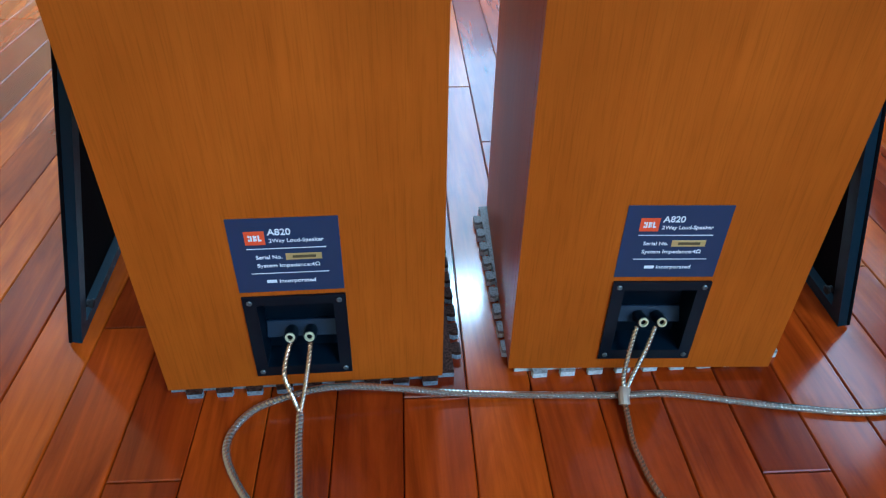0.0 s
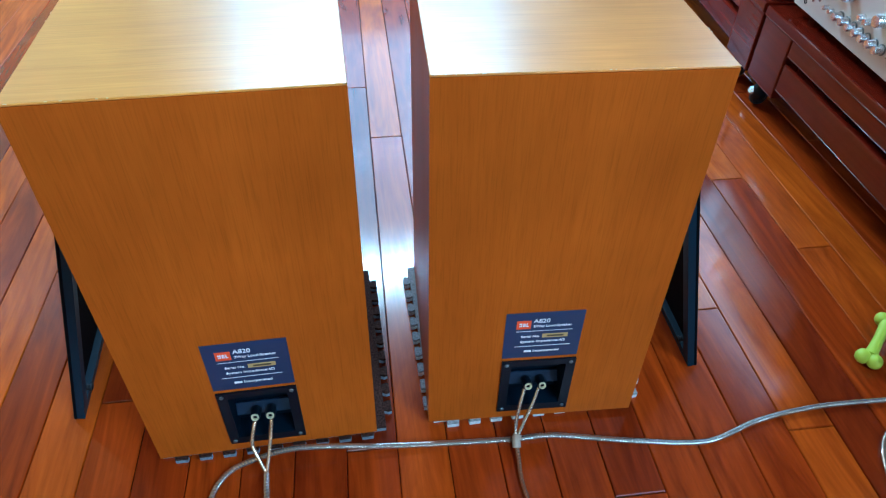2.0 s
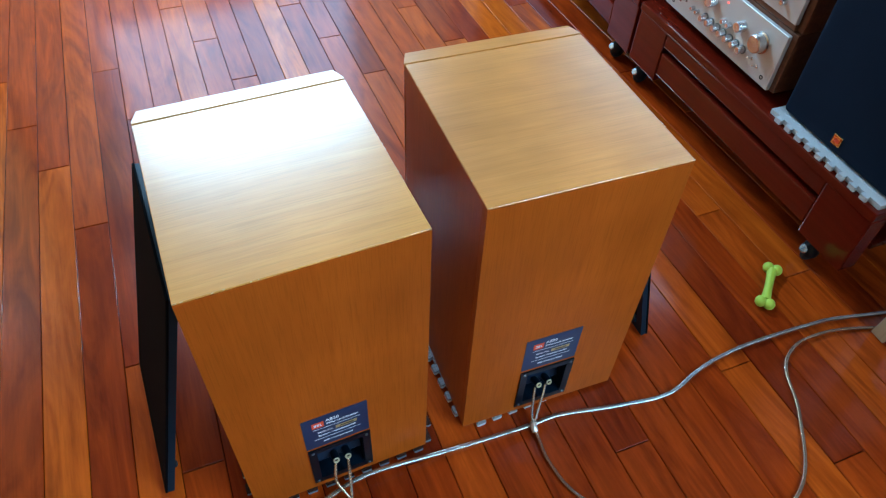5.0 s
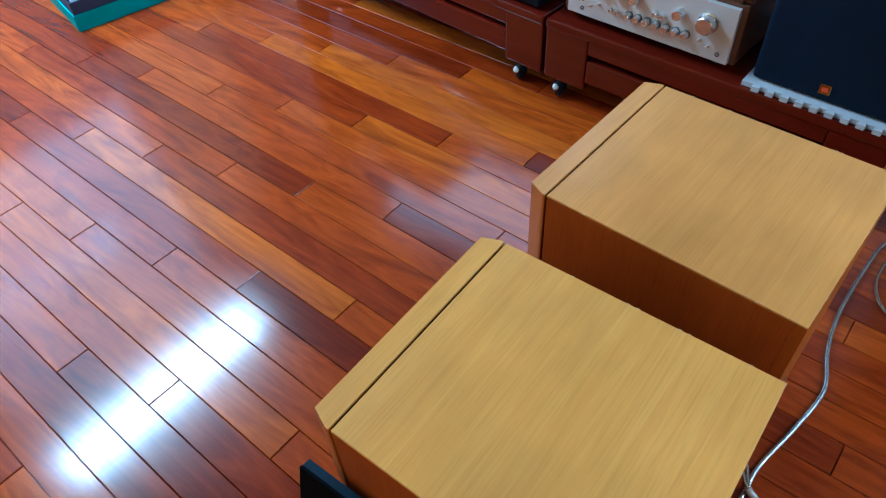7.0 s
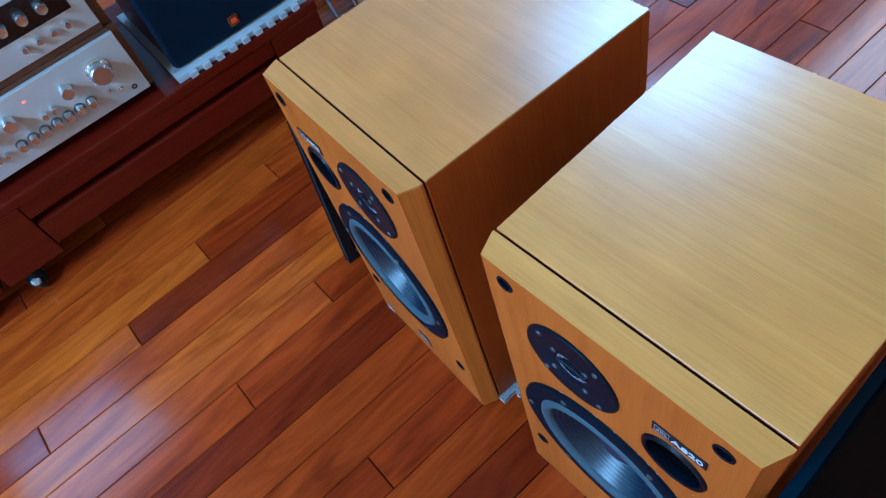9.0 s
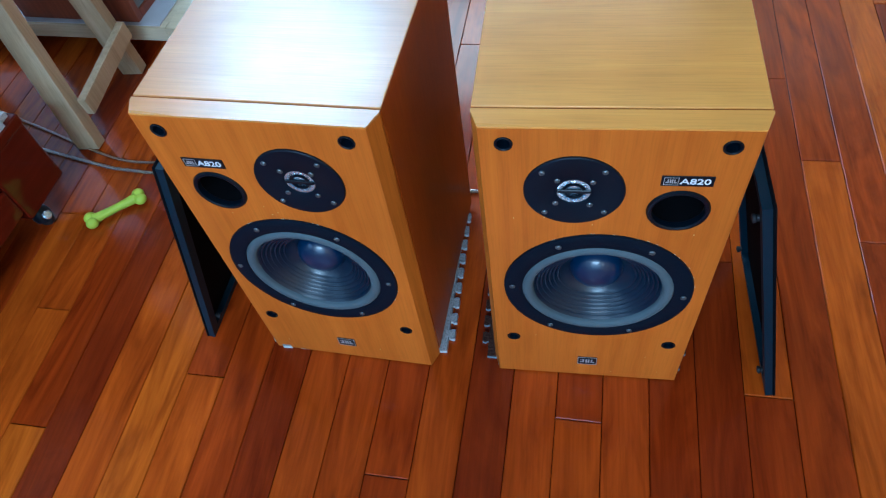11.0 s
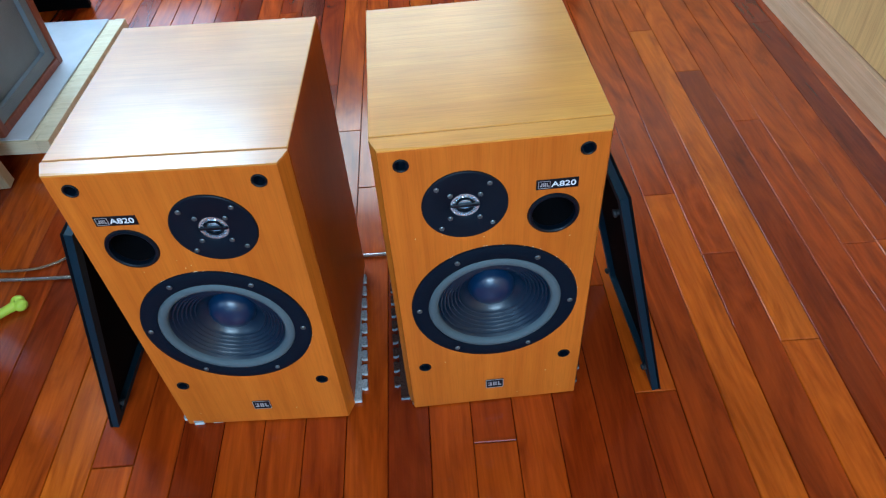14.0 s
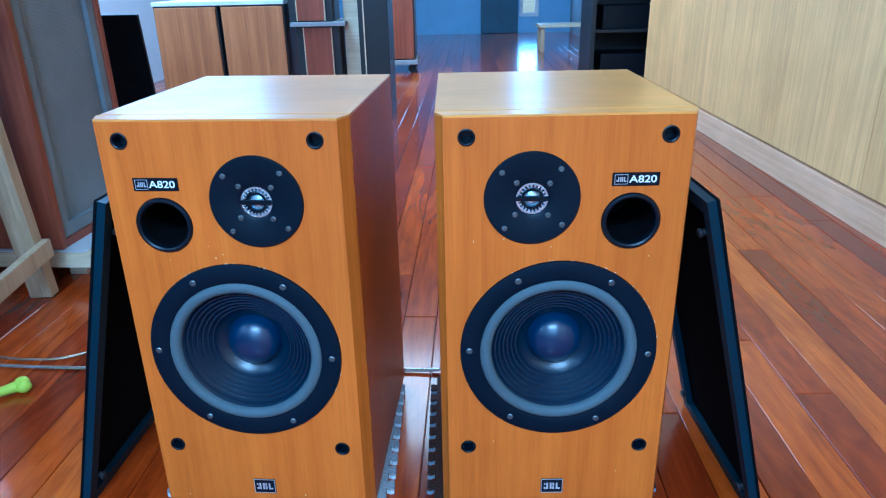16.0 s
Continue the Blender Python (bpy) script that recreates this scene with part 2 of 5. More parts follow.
def speckled(name, colour, fleck, amount=0.5):
    """Pressed foam: flecked, soft and pitted."""
    s = Mat(name, colour, 0.9)
    s.set("Specular IOR Level", 0.1)
    a = s.noise(s.place((330, 330, 330)), 1.0, 4, 0.7)
    s.colour(s.ramp(a, (0.42, colour), (0.42 + 0.2 * amount, fleck)))
    s.bump(a, 0.6, 0.001)
    return s.m


def strand_wire(name, colour, warm):
    """Twisted bare strands under a clear jacket."""
    s = Mat(name, colour, 0.24, 0.8, 1.0, 0.05)
    c = s.node("TexCoord")
    sep = s.node("SeparateXYZ")
    s.link(c.outputs["UV"], sep.inputs[0])
    turn = s.math("ADD", s.math("MULTIPLY", sep.outputs[0], 2.0), s.math("MULTIPLY", sep.outputs[1], 210.0))
    wave = s.math("ABSOLUTE", s.math("SINE", s.math("MULTIPLY", turn, math.pi), 0.0), 0.0)
    slow = s.noise(s.place((9, 9, 9)), 1.0, 2)
    tint = s.mix(slow, (*colour, 1), (*warm, 1))
    s.colour(s.mix(0.9, tint, s.ramp(wave, (0.10, grey3(0.42)), (0.6, grey3(1.12))), "MULTIPLY"))
    s.bump(wave, 0.4, 0.0008)
    return s.m


FLOOR = floor_material("red_hardwood_board", True)
FLOOR_FAR = floor_material("red_hardwood_far", False)
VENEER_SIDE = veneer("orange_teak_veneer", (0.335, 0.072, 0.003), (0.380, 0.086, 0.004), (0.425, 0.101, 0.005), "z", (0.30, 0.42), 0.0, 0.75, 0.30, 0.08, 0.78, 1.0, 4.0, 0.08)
# Faded tops; part of the light they catch is put into the colour.
VENEER_TOP = veneer("faded_lit_teak_veneer", (0.655, 0.283, 0.046), (0.71, 0.320, 0.055), (0.768, 0.372, 0.070), "x", (0.24, 0.34), 0.2, 1.0, 0.34, 0.5, 0.88, 1.8, 3.0, 0.05)
VENEER_TOP_B = veneer("evenly_faded_lit_teak_veneer", (0.60, 0.240, 0.040), (0.66, 0.276, 0.052), (0.72, 0.318, 0.067), "x", (0.24, 0.34), 0.2, 0.9, 0.44, 0.5, 0.90, 1.5, 3.0, 0.05)
VENEER_FRONT = veneer("baffle_cherry_veneer", (0.43, 0.100, 0.006), (0.52, 0.138, 0.010), (0.60, 0.178, 0.018), "z", (0.34, 0.45), 0.0, 0.7, 0.18, 0.28, 0.86)
VENEER_EDGE = veneer("baffle_edge_veneer", (0.40, 0.108, 0.006), (0.50, 0.145, 0.009), (0.58, 0.185, 0.014), "z", (0.34, 0.46), 0.0, 0.9, 0.2, 0.28)
BLACK = plain("black_plastic", (0.002, 0.005, 0.010), 0.36, grain=300, shine=0.22)
BLACK_SATIN = plain("black_satin_plate", (0.002, 0.006, 0.013), 0.46, grain=400, shine=0.16)
BLACK_CLOTH = cloth("black_grille_cloth", (0.003, 0.0035, 0.005), shine=0.06)
NAVY_CLOTH = cloth("navy_grille_cloth", (0.008, 0.016, 0.036), shine=0.12)
GREY_CLOTH = cloth("grey_grille_cloth", (0.21, 0.24, 0.27), 600)
WHITE_CLOTH = cloth("white_table_cloth", (0.55, 0.56, 0.60), 500)
RUBBER = plain("black_rubber", (0.008, 0.008, 0.010), 0.7, grain=200)
# Black cone and cap; the window's blue reflection is tinted into the colour.
CONE = plain("dark_polymer_cone", (0.002, 0.012, 0.030), 0.36, grain=260, depth=0.02, shine=0.62)
CAP = plain("glossy_dust_cap", (0.002, 0.017, 0.055), 0.34, grain=150, depth=0.05, coat=0.2, shine=0.6)
SURROUND = plain("grey_foam_surround", (0.075, 0.10, 0.118), 0.75, grain=500, depth=0.4)
# Black frame with bluish reflected light put into its colour.
GRILLE_FRAME = plain("blue_tinted_grille_frame", (0.002, 0.016, 0.030), 0.55, grain=300, vary=0.2, shine=0.22)
GASKET = plain("gasket_black", (0.002, 0.006, 0.014), 0.60, grain=350, depth=0.5, shine=0.12)
STEEL = plain("dull_screw_steel", (0.16, 0.18, 0.19), 0.42, 0.8, grain=200)
CHROME = plain("bright_chrome", (0.50, 0.60, 0.70), 0.25, 0.75, grain=40, depth=0.02)
GOLD = plain("gold_plate", (0.80, 0.52, 0.16), 0.25, 1.0, grain=60, depth=0.05)
CREAM_POST = plain("brass_post_end", (0.72, 0.66, 0.42), 0.35, 0.4)
LABEL = plain("navy_foil_label", (0.020, 0.034, 0.085), 0.42, grain=120, depth=0.05)
POST_PLATE = plain("dark_navy_plastic", (0.006, 0.013, 0.030), 0.38, grain=200, shine=0.3)
LABEL_RED = plain("orange_red_print", (0.72, 0.085, 0.02), 0.5)
LABEL_WHITE = plain("white_print", (0.78, 0.80, 0.85), 0.55)
LABEL_GOLD = plain("gold_sticker", (0.52, 0.38, 0.15), 0.4, 0.3)
LABEL_DARK = plain("dark_print", (0.10, 0.07, 0.03), 0.6)
BADGE_SILVER = plain("badge_silver_print", (0.55, 0.57, 0.6), 0.35, 0.5)
MAT_GREY = speckled("grey_foam_mat", (0.17, 0.17, 0.17), (0.30, 0.30, 0.31))
MAT_BROWN = speckled("brown_foam_mat", (0.016, 0.006, 0.004), (0.060, 0.030, 0.022), 0.9)
MAT_LIGHT = speckled("pale_foam_mat", (0.46, 0.48, 0.50), (0.60, 0.62, 0.64))
MAT_SLATE = speckled("slate_foam_mat", (0.13, 0.15, 0.185), (0.22, 0.25, 0.29))
CHIP = plain("bare_chipped_wood", (0.66, 0.58, 0.46), 0.8, grain=200)
NICK = plain("rubbed_veneer_edge", (0.62, 0.46, 0.26), 0.7, grain=200)
WIRE = strand_wire("silver_copper_wire", (0.46, 0.34, 0.22), (0.38, 0.18, 0.09))
WIRE_SILVER = strand_wire("silver_wire", (0.46, 0.45, 0.41), (0.42, 0.31, 0.21))
CLEAR = plain("clear_wire_jacket", (0.34, 0.27, 0.21), 0.25, 0.2, 0.6)
BONE = plain("lime_rubber", (0.48, 0.60, 0.045), 0.55, grain=200, depth=0.3, vary=0.06)
MAHOGANY = veneer("mahogany_lacquer", (0.085, 0.0060, 0.002), (0.102, 0.0076, 0.0024), (0.122, 0.0098, 0.003), "y", (0.07, 0.12), 0.1, 0.9, 0.2, 0.32, 0.95, relief=0.03)
WALNUT = veneer("walnut_case", (0.06, 0.022, 0.010), (0.11, 0.042, 0.018), (0.17, 0.07, 0.03), "y", (0.35, 0.5))
SILVER = plain("brushed_silver_face", (0.60, 0.59, 0.57), 0.42, 0.25, grain=80, depth=0.06, vary=0.05)
KNOB = plain("silver_knob", (0.66, 0.66, 0.66), 0.24, 0.95, grain=40, depth=0.05)
DIAL = plain("black_dial_glass", (0.006, 0.007, 0.010), 0.12, 0.0, 0.6)
PAPER = plain("white_paper", (0.62, 0.65, 0.70), 0.8, grain=30)
MAGAZINE = plain("printed_cover", (0.40, 0.45, 0.50), 0.45)
YELLOW = plain("yellow_plug", (0.62, 0.40, 0.04), 0.45)
TEAL = plain("teal_card", (0.012, 0.32, 0.32), 0.55)
TEAL_PALE = plain("pale_teal_print", (0.28, 0.44, 0.46), 0.5)
PINK = plain("pink_print", (0.62, 0.10, 0.15), 0.6)
CREAM_WOOD = veneer("cream_softwood", (0.50, 0.40, 0.24), (0.62, 0.52, 0.34), (0.70, 0.62, 0.45), "x", (0.5, 0.65), 0.0)
PINE = veneer("pale_pine", (0.34, 0.24, 0.13), (0.46, 0.34, 0.20), (0.55, 0.43, 0.28), "z", (0.5, 0.65), 0.0)
PANEL = veneer("light_oak_panel", (0.57, 0.315, 0.105), (0.72, 0.430, 0.155), (0.81, 0.545, 0.240), "z", (0.42, 0.55), 0.0, 0.7, 0.2)
PANEL_BASE = veneer("light_oak_plinth", (0.50, 0.27, 0.13), (0.62, 0.36, 0.19), (0.70, 0.45, 0.27), "y", (0.4, 0.5), 0.05)
BROWN_SPEAKER = veneer("brown_teak_veneer", (0.22, 0.082, 0.024), (0.34, 0.130, 0.038), (0.45, 0.190, 0.06), "z", (0.4, 0.5), 0.05)
RED_BROWN = veneer("red_brown_veneer", (0.12, 0.028, 0.012), (0.19, 0.045, 0.018), (0.26, 0.07, 0.028), "z", (0.35, 0.5), 0.1)
# White walls, their colour darkened to hold back bounced light.
WALL = plain("white_wall_darkened", (0.24, 0.25, 0.27), 0.85, grain=90, depth=0.2, vary=0.03)
# The same white, left brighter in colour on the east side.
WALL_EAST = plain("white_side_wall_less_darkened", (0.44, 0.46, 0.51), 0.85, grain=90, depth=0.2, vary=0.03)
WALL_BLUE = plain("blue_far_wall", (0.30, 0.50, 0.80), 0.7, grain=90, depth=0.2, vary=0.05)
# White ceiling, darkened in colour for less bounce.
CEILING = plain("white_ceiling_darkened", (0.23, 0.23, 0.24), 0.9, grain=60, depth=0.1, vary=0.02)
CURTAIN = cloth("cream_curtain", (0.70, 0.62, 0.48), 300)
FRAME = plain("white_window_frame", (0.75, 0.76, 0.77), 0.4)
DOOR_BLUE = plain("blue_grey_door_paint", (0.045, 0.10, 0.17), 0.4)
SHELF_DARK = plain("dark_shelf_paint", (0.012, 0.014, 0.016), 0.5)
DIFFUSER = plain("opal_diffuser", (0.85, 0.86, 0.88), 0.5)
# Near-black for gaps and recesses, their shade put into the colour.
DARK_GAP = plain("shaded_gap_black", (0.003, 0.003, 0.004), 0.8, shine=0.04)
RED_LIGHT = Mat("red_indicator", (0.8, 0.03, 0.02), 0.4)
RED_LIGHT.set("Emission Color", (1.0, 0.08, 0.05, 1))
RED_LIGHT.set("Emission Strength", 3.0)
RED_LIGHT = RED_LIGHT.m
CYAN_LIGHT = Mat("cyan_display", (0.05, 0.3, 0.4), 0.3)
CYAN_LIGHT.set("Emission Color", (0.25, 0.75, 1.0, 1))
CYAN_LIGHT.set("Emission Strength", 1.2)
CYAN_LIGHT = CYAN_LIGHT.m
GLASS = Mat("window_glass", (0.9, 0.95, 1.0), 0.02)
GLASS.set("Transmission Weight", 1.0)
GLASS = GLASS.m

# ---- the room ----
def structure(name, bm, material, label, category):
    return tagged(put(name, bm, material), label, category, kind="structure")


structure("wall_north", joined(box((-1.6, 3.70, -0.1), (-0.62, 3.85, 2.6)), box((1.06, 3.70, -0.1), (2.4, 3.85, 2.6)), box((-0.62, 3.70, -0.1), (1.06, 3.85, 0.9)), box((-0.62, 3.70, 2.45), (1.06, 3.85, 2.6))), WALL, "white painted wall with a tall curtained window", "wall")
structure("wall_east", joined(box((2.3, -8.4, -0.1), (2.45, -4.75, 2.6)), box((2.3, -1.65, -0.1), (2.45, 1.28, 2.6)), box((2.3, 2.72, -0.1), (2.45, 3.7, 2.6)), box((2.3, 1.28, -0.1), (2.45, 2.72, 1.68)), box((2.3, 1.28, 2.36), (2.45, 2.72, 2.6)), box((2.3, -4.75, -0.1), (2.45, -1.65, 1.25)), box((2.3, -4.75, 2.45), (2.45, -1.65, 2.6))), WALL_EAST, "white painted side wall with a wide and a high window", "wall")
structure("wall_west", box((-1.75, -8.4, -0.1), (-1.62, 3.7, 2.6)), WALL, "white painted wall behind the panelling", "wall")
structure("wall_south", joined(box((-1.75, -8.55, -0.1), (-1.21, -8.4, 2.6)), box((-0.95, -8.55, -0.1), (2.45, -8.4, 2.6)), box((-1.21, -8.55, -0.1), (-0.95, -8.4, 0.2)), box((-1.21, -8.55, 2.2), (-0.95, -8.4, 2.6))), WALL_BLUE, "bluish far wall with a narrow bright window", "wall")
structure("ceiling", box((-1.75, -8.55, 2.6), (2.45, 3.85, 2.7)), CEILING, "plain white painted ceiling", "ceiling")


def window(name, lo, hi, axis, bars, label):
    """A framed window in an opening; axis is the one along its width."""
    e = thing(name, pose(*lo), label, "window", kind="structure")
    w, h = (hi[0] - lo[0] if axis == "x" else hi[1] - lo[1]), hi[2] - lo[2]
    turn = pose(0, 0, 0) if axis == "x" else pose(0, 0, 0, 0, 0, 90)
    f = 0.05
    pieces = [box((0, 0, 0), (w, 0.05, f), 0.004), box((0, 0, h - f), (w, 0.05, h), 0.004), box((0, 0, f), (f, 0.05, h - f), 0.004), box((w - f, 0, f), (w, 0.05, h - f), 0.004)]
    for i in range(1, bars):
        x = w * i / bars
        pieces.append(box((x - 0.02, 0.003, f), (x + 0.02, 0.047, h - f), 0.003))
    part("window_frame", joined(*pieces), FRAME, e, m=turn)
    pane = part("pane", box((f, 0.02, f), (w - f, 0.024, h - f)), GLASS, e, m=turn)
    pane.visible_shadow = False
    return e


window("window_1", (-0.62, 3.76, 0.9), (1.06, 3.8, 2.45), "x", 3, "white framed window above the room's end")
window("window_2", (2.40, -4.75, 1.25), (2.42, -1.65, 2.45), "y", 4, "wide white framed side window")
window("window_4", (2.40, 1.28, 1.68), (2.42, 2.72, 2.36), "y", 2, "low white framed window high above the rack")
window("window_3", (-1.21, -8.5, 0.2), (-0.95, -8.5, 2.2), "x", 1, "narrow bright window at the far end")


def curtain(name, x0, x1, y, z0, z1):
    bm = bmesh.new()
    n = 90
    cols = []
    for i in range(n + 1):
        u = i / n
        dy = 0.022 * math.sin(u * 74) + 0.008 * math.sin(u * 171 + 1)
        cols.append([bm.verts.new((x0 + (x1 - x0) * u, y + dy * (1 - 0.2 * k), z1 + (z0 - z1) * k)) for k in (0, 0.5, 1)])
    for a, b in zip(cols, cols[1:]):
        for k in range(2):
            bm.faces.new((a[k], b[k], b[k + 1], a[k + 1]))
    return tagged(put(name, bm, CURTAIN, smooth=True), "pleated cream curtain drawn aside by the window", "curtain")


curtain("curtain", -1.15, -0.66, 3.64, 0.05, 2.5)
curtain("curtain", 1.10, 1.75, 3.64, 0.05, 2.5)

door = thing("door_1", pose(-0.93, -8.398, 0.0), "closed dark blue-grey door in the far wall", "door", kind="structure")
part("leaf", box((0, 0.0, 0.004), (0.49, 0.035, 2.05), 0.003), DOOR_BLUE, door)
part("door_handle", turned([(0.0, 0), (0.011, 0), (0.011, 0.04), (0.018, 0.045), (0.018, 0.06), (0.0, 0.062)], 20, pose(0.43, 0.036, 1.02, -90, 0, 0)), CHROME, door, smooth=True)

# Light oak panelling along one side: doors over a recessed joint and a plinth.
PX, PEND = -1.262, -3.32
panelling = thing("wall_panelling", pose(PX, 0, 0), "light oak veneer panelling with vertical grain above a plinth", "panelling", kind="structure")
y = PEND
while y < 3.6:
    w = 0.62
    part("panel", box((-0.33, y + 0.0008, 0.108), (0.004, min(y + w, 3.68) - 0.0008, 2.5), 0.0012, 1), PANEL, panelling)
    y += w
part("plinth", box((-0.33, PEND, 0.0), (0.012, 3.68, 0.100), 0.002), PANEL_BASE, panelling, "paler plinth board along the floor")
part("recess", box((-0.32, PEND + 0.01, 0.1002), (-0.012, 3.67, 0.1078)), DARK_GAP, panelling)
part("cornice", box((-0.33, PEND, 2.502), (0.0, 3.68, 2.598)), WALL, panelling)
part("end_panel", box((-0.33, PEND - 0.02, 0.0), (-0.004, PEND - 0.001, 2.5), 0.002), PANEL, panelling)

# ---- the floor ----
structure("floor", box((-1.75, -8.55, -0.08), (2.45, 3.85, -0.0125)), DARK_GAP, "red varnished hardwood floor of narrow long boards", "floor")


def ceiling_panel(x, y, w, d):
    e = thing("ceiling_light", pose(x, y, 2.56), "flat white ceiling lamp with an opal diffuser, out of view", "ceiling light", "ceiling lights")
    a, b = w / 2 + 0.02, d / 2 + 0.02
    part("frame", plate([(-a, -b), (a, -b), (a, b), (-a, b)], [[(-w / 2, -d / 2), (w / 2, -d / 2), (w / 2, d / 2), (-w / 2, d / 2)]], -0.004, 0.0395), FRAME, e)
    part("diffuser", box((-w / 2 + 0.001, -d / 2 + 0.001, 0.0), (w / 2 - 0.001, d / 2 - 0.001, 0.004)), DIFFUSER, e)


ceiling_panel(0.20, 3.02, 1.45, 0.24)
ceiling_panel(1.38, -2.05, 1.00, 1.30)
# Housing for the added fill lamp, out of view.
ceiling_panel(0.10, -3.75, 2.10, 1.30)
FLOOR_BASE = bpy.data.objects["floor"]

# ---- the two loudspeakers ----
W, H, DB, DF = 0.315, 0.5835, 0.343, 0.3745
FACE = pose(0, 0, 0, 90, 0, 0)


def to_front(x, y, z):
    """Turns a lathe about z so that it points out of the front."""
    return pose(x, y, z, -90, 0, 0)


def screw(r=0.0038):
    head = turned([(r, 0.0), (r, 0.0012), (r * 0.75, 0.002), (r * 0.45, 0.0021), (r * 0.4, 0.0009), (0, 0.0009)], 14)
    return head


def loudspeaker(m, out, label, top_veneer, name="loudspeaker"):
    """out: -1 where the port lies to low x, 1 where it lies to high x."""
    e = thing(name, m, label, "loudspeaker", "pair of loudspeakers")

    def sx(x):
        return W - x if out > 0 else x

    # Cabinet with a cut-out for the terminal cup.
    cx0, cx1, cz0, cz1 = 0.1165, 0.1985, 0.032, 0.126
    back = plate([(0, 0), (W, 0), (W, H - 0.003), (0, H - 0.003)], [[(cx0, cz0), (cx1, cz0), (cx1, cz1), (cx0, cz1)]], -0.014, 0.0, FACE)
    part("back_panel", back, VENEER_SIDE, e, "orange-brown teak veneer")
    for x in (0.0, W - 0.016):
        part("side_panel", box((x, 0.0142, 0), (x + 0.016, DB, H - 0.003), 0.0006, 1), VENEER_SIDE, e, "orange-brown teak veneer")
    part("bottom_panel", box((0.0163, 0.0142, 0), (W - 0.0163, DB, 0.016)), VENEER_SIDE, e)
    part("inner_top", box((0.0163, 0.0142, H - 0.02), (W - 0.0163, DB, H - 0.003)), VENEER_SIDE, e)
    part("top_panel", box((0.0, 0.0, H - 0.0028), (W, DB, H), 0.0008, 1), top_veneer, e, "faded yellow-brown veneer top, brightened in its colour")

    # Worn corners and edges of the top.
    rng = random.Random(31 + out)
    nicks = []
    for k in range(13):
        x = rng.uniform(0.0, W) if k > 5 else rng.choice((0.002, W - 0.002)) + rng.uniform(-0.002, 0.002)
        n, d = rng.uniform(0.0008, 0.0035), rng.uniform(0.0003, 0.0007)
        x = min(max(x, 0.0), W - n)
        nicks.append(box((x, -0.0002, H - d), (x + n, 0.0005, H + 0.0002)))
    for k in range(9):
        y, side = rng.uniform(0.0, DB), rng.choice((0, 1))
        n, d = rng.uniform(0.001, 0.004), rng.uniform(0.0004, 0.0009)
        nicks.append(box((-0.0002 if not side else W - d, y, H - d), (d if not side else W + 0.0002, y + n, H + 0.0002)))
    tagged(part("nicks", joined(*nicks), NICK, e), "pale worn nicks along the top's edges", kind="stuff")

    # Baffle, its vertical edges cut back at an angle.
    ch, y0, y1 = 0.0098, DB + 0.0035, DF
    tx, tz, wx, wz, px, pz = sx(0.198), 0.481, W / 2, 0.2685, sx(0.076), 0.450
    gap = plate([(0.005, 0.004), (W - 0.005, 0.004), (W - 0.005, H - 0.004), (0.005, H - 0.004)], [circle(wx, wz, 0.114, 48), circle(px, pz, 0.033, 32)], -DB - 0.0032, -DB - 0.0002, FACE)
    part("shadow_gap", gap, DARK_GAP, e)
    holes = [circle(tx, tz, 0.030, 32), circle(wx, wz, 0.112, 64), circle(px, pz, 0.031, 32)]
    pegs = [(0.0375, 0.5575), (W - 0.0375, 0.5575), (0.0375, 0.1155), (W - 0.0375, 0.1155)]
    holes += [circle(x, z, 0.0085, 20) for x, z in pegs]
    front = plate([(ch, -0.0085), (W - ch, -0.0085), (W - ch, H - 0.003), (ch, H - 0.003)], holes, -y1, -y0, FACE)
    part("baffle", front, VENEER_FRONT, e, "cherry-toned veneered baffle with small chips")
    for x, s in ((0.0, 1), (W, -1)):
        prism = plate([(x, y0), (x + s * (ch - 0.0002), y0), (x + s * (ch - 0.0002), y1 - 0.0002), (x, y0 + 0.0035)], [], -0.0085, H - 0.003)
        part("bevelled_edge", prism, VENEER_EDGE, e)
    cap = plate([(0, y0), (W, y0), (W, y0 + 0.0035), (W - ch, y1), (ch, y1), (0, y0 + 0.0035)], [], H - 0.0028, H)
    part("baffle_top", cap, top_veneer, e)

    # Woofer.
    f = y1
    woofer = part("woofer", turned([(0.104, -0.004), (0.104, 0.0035), (0.107, 0.0048), (0.1255, 0.0048), (0.1292, 0.0035), (0.130, 0.0002), (0.113, 0.0002)], 96, to_front(wx, f, wz)), GASKET, e, "black gasket with chipped rim", smooth=True)
    roll = [(0.1045, -0.001)] + [(0.0965 + 0.008 * math.cos(a), -0.001 + 0.0075 * math.sin(a)) for a in [math.pi * k / 10 for k in range(1, 10)]] + [(0.0883, -0.0015)]
    part("surround", turned(roll, 96, to_front(wx, f, wz)), SURROUND, woofer, "grey foam surround", smooth=True)
    cone = [(0.0886, -0.0012), (0.0868, -0.004)]
    for k in range(6):
        r = 0.0832 - 0.0058 * k
        d = -0.006 - (0.0868 - r) * 0.62
        cone += [(r + 0.0018, d + 0.0010), (r + 0.0008, d + 0.0028), (r - 0.0006, d + 0.0028), (r - 0.0018, d + 0.0008), (r - 0.0030, d - 0.0016)]
    cone += [(0.0455, -0.0325), (0.040, -0.0365), (0.034, -0.0405)]
    part("cone", turned(cone, 96, to_front(wx, f, wz)), CONE, woofer, "ribbed dark polymer cone", smooth=True)
    dome = [(0.0378, -0.0405), (0.0376, -0.0370)] + [(0.0366 * math.cos(a), -0.0370 + 0.0250 * math.sin(a)) for a in [math.pi / 2 * k / 9 for k in range(1, 10)]]
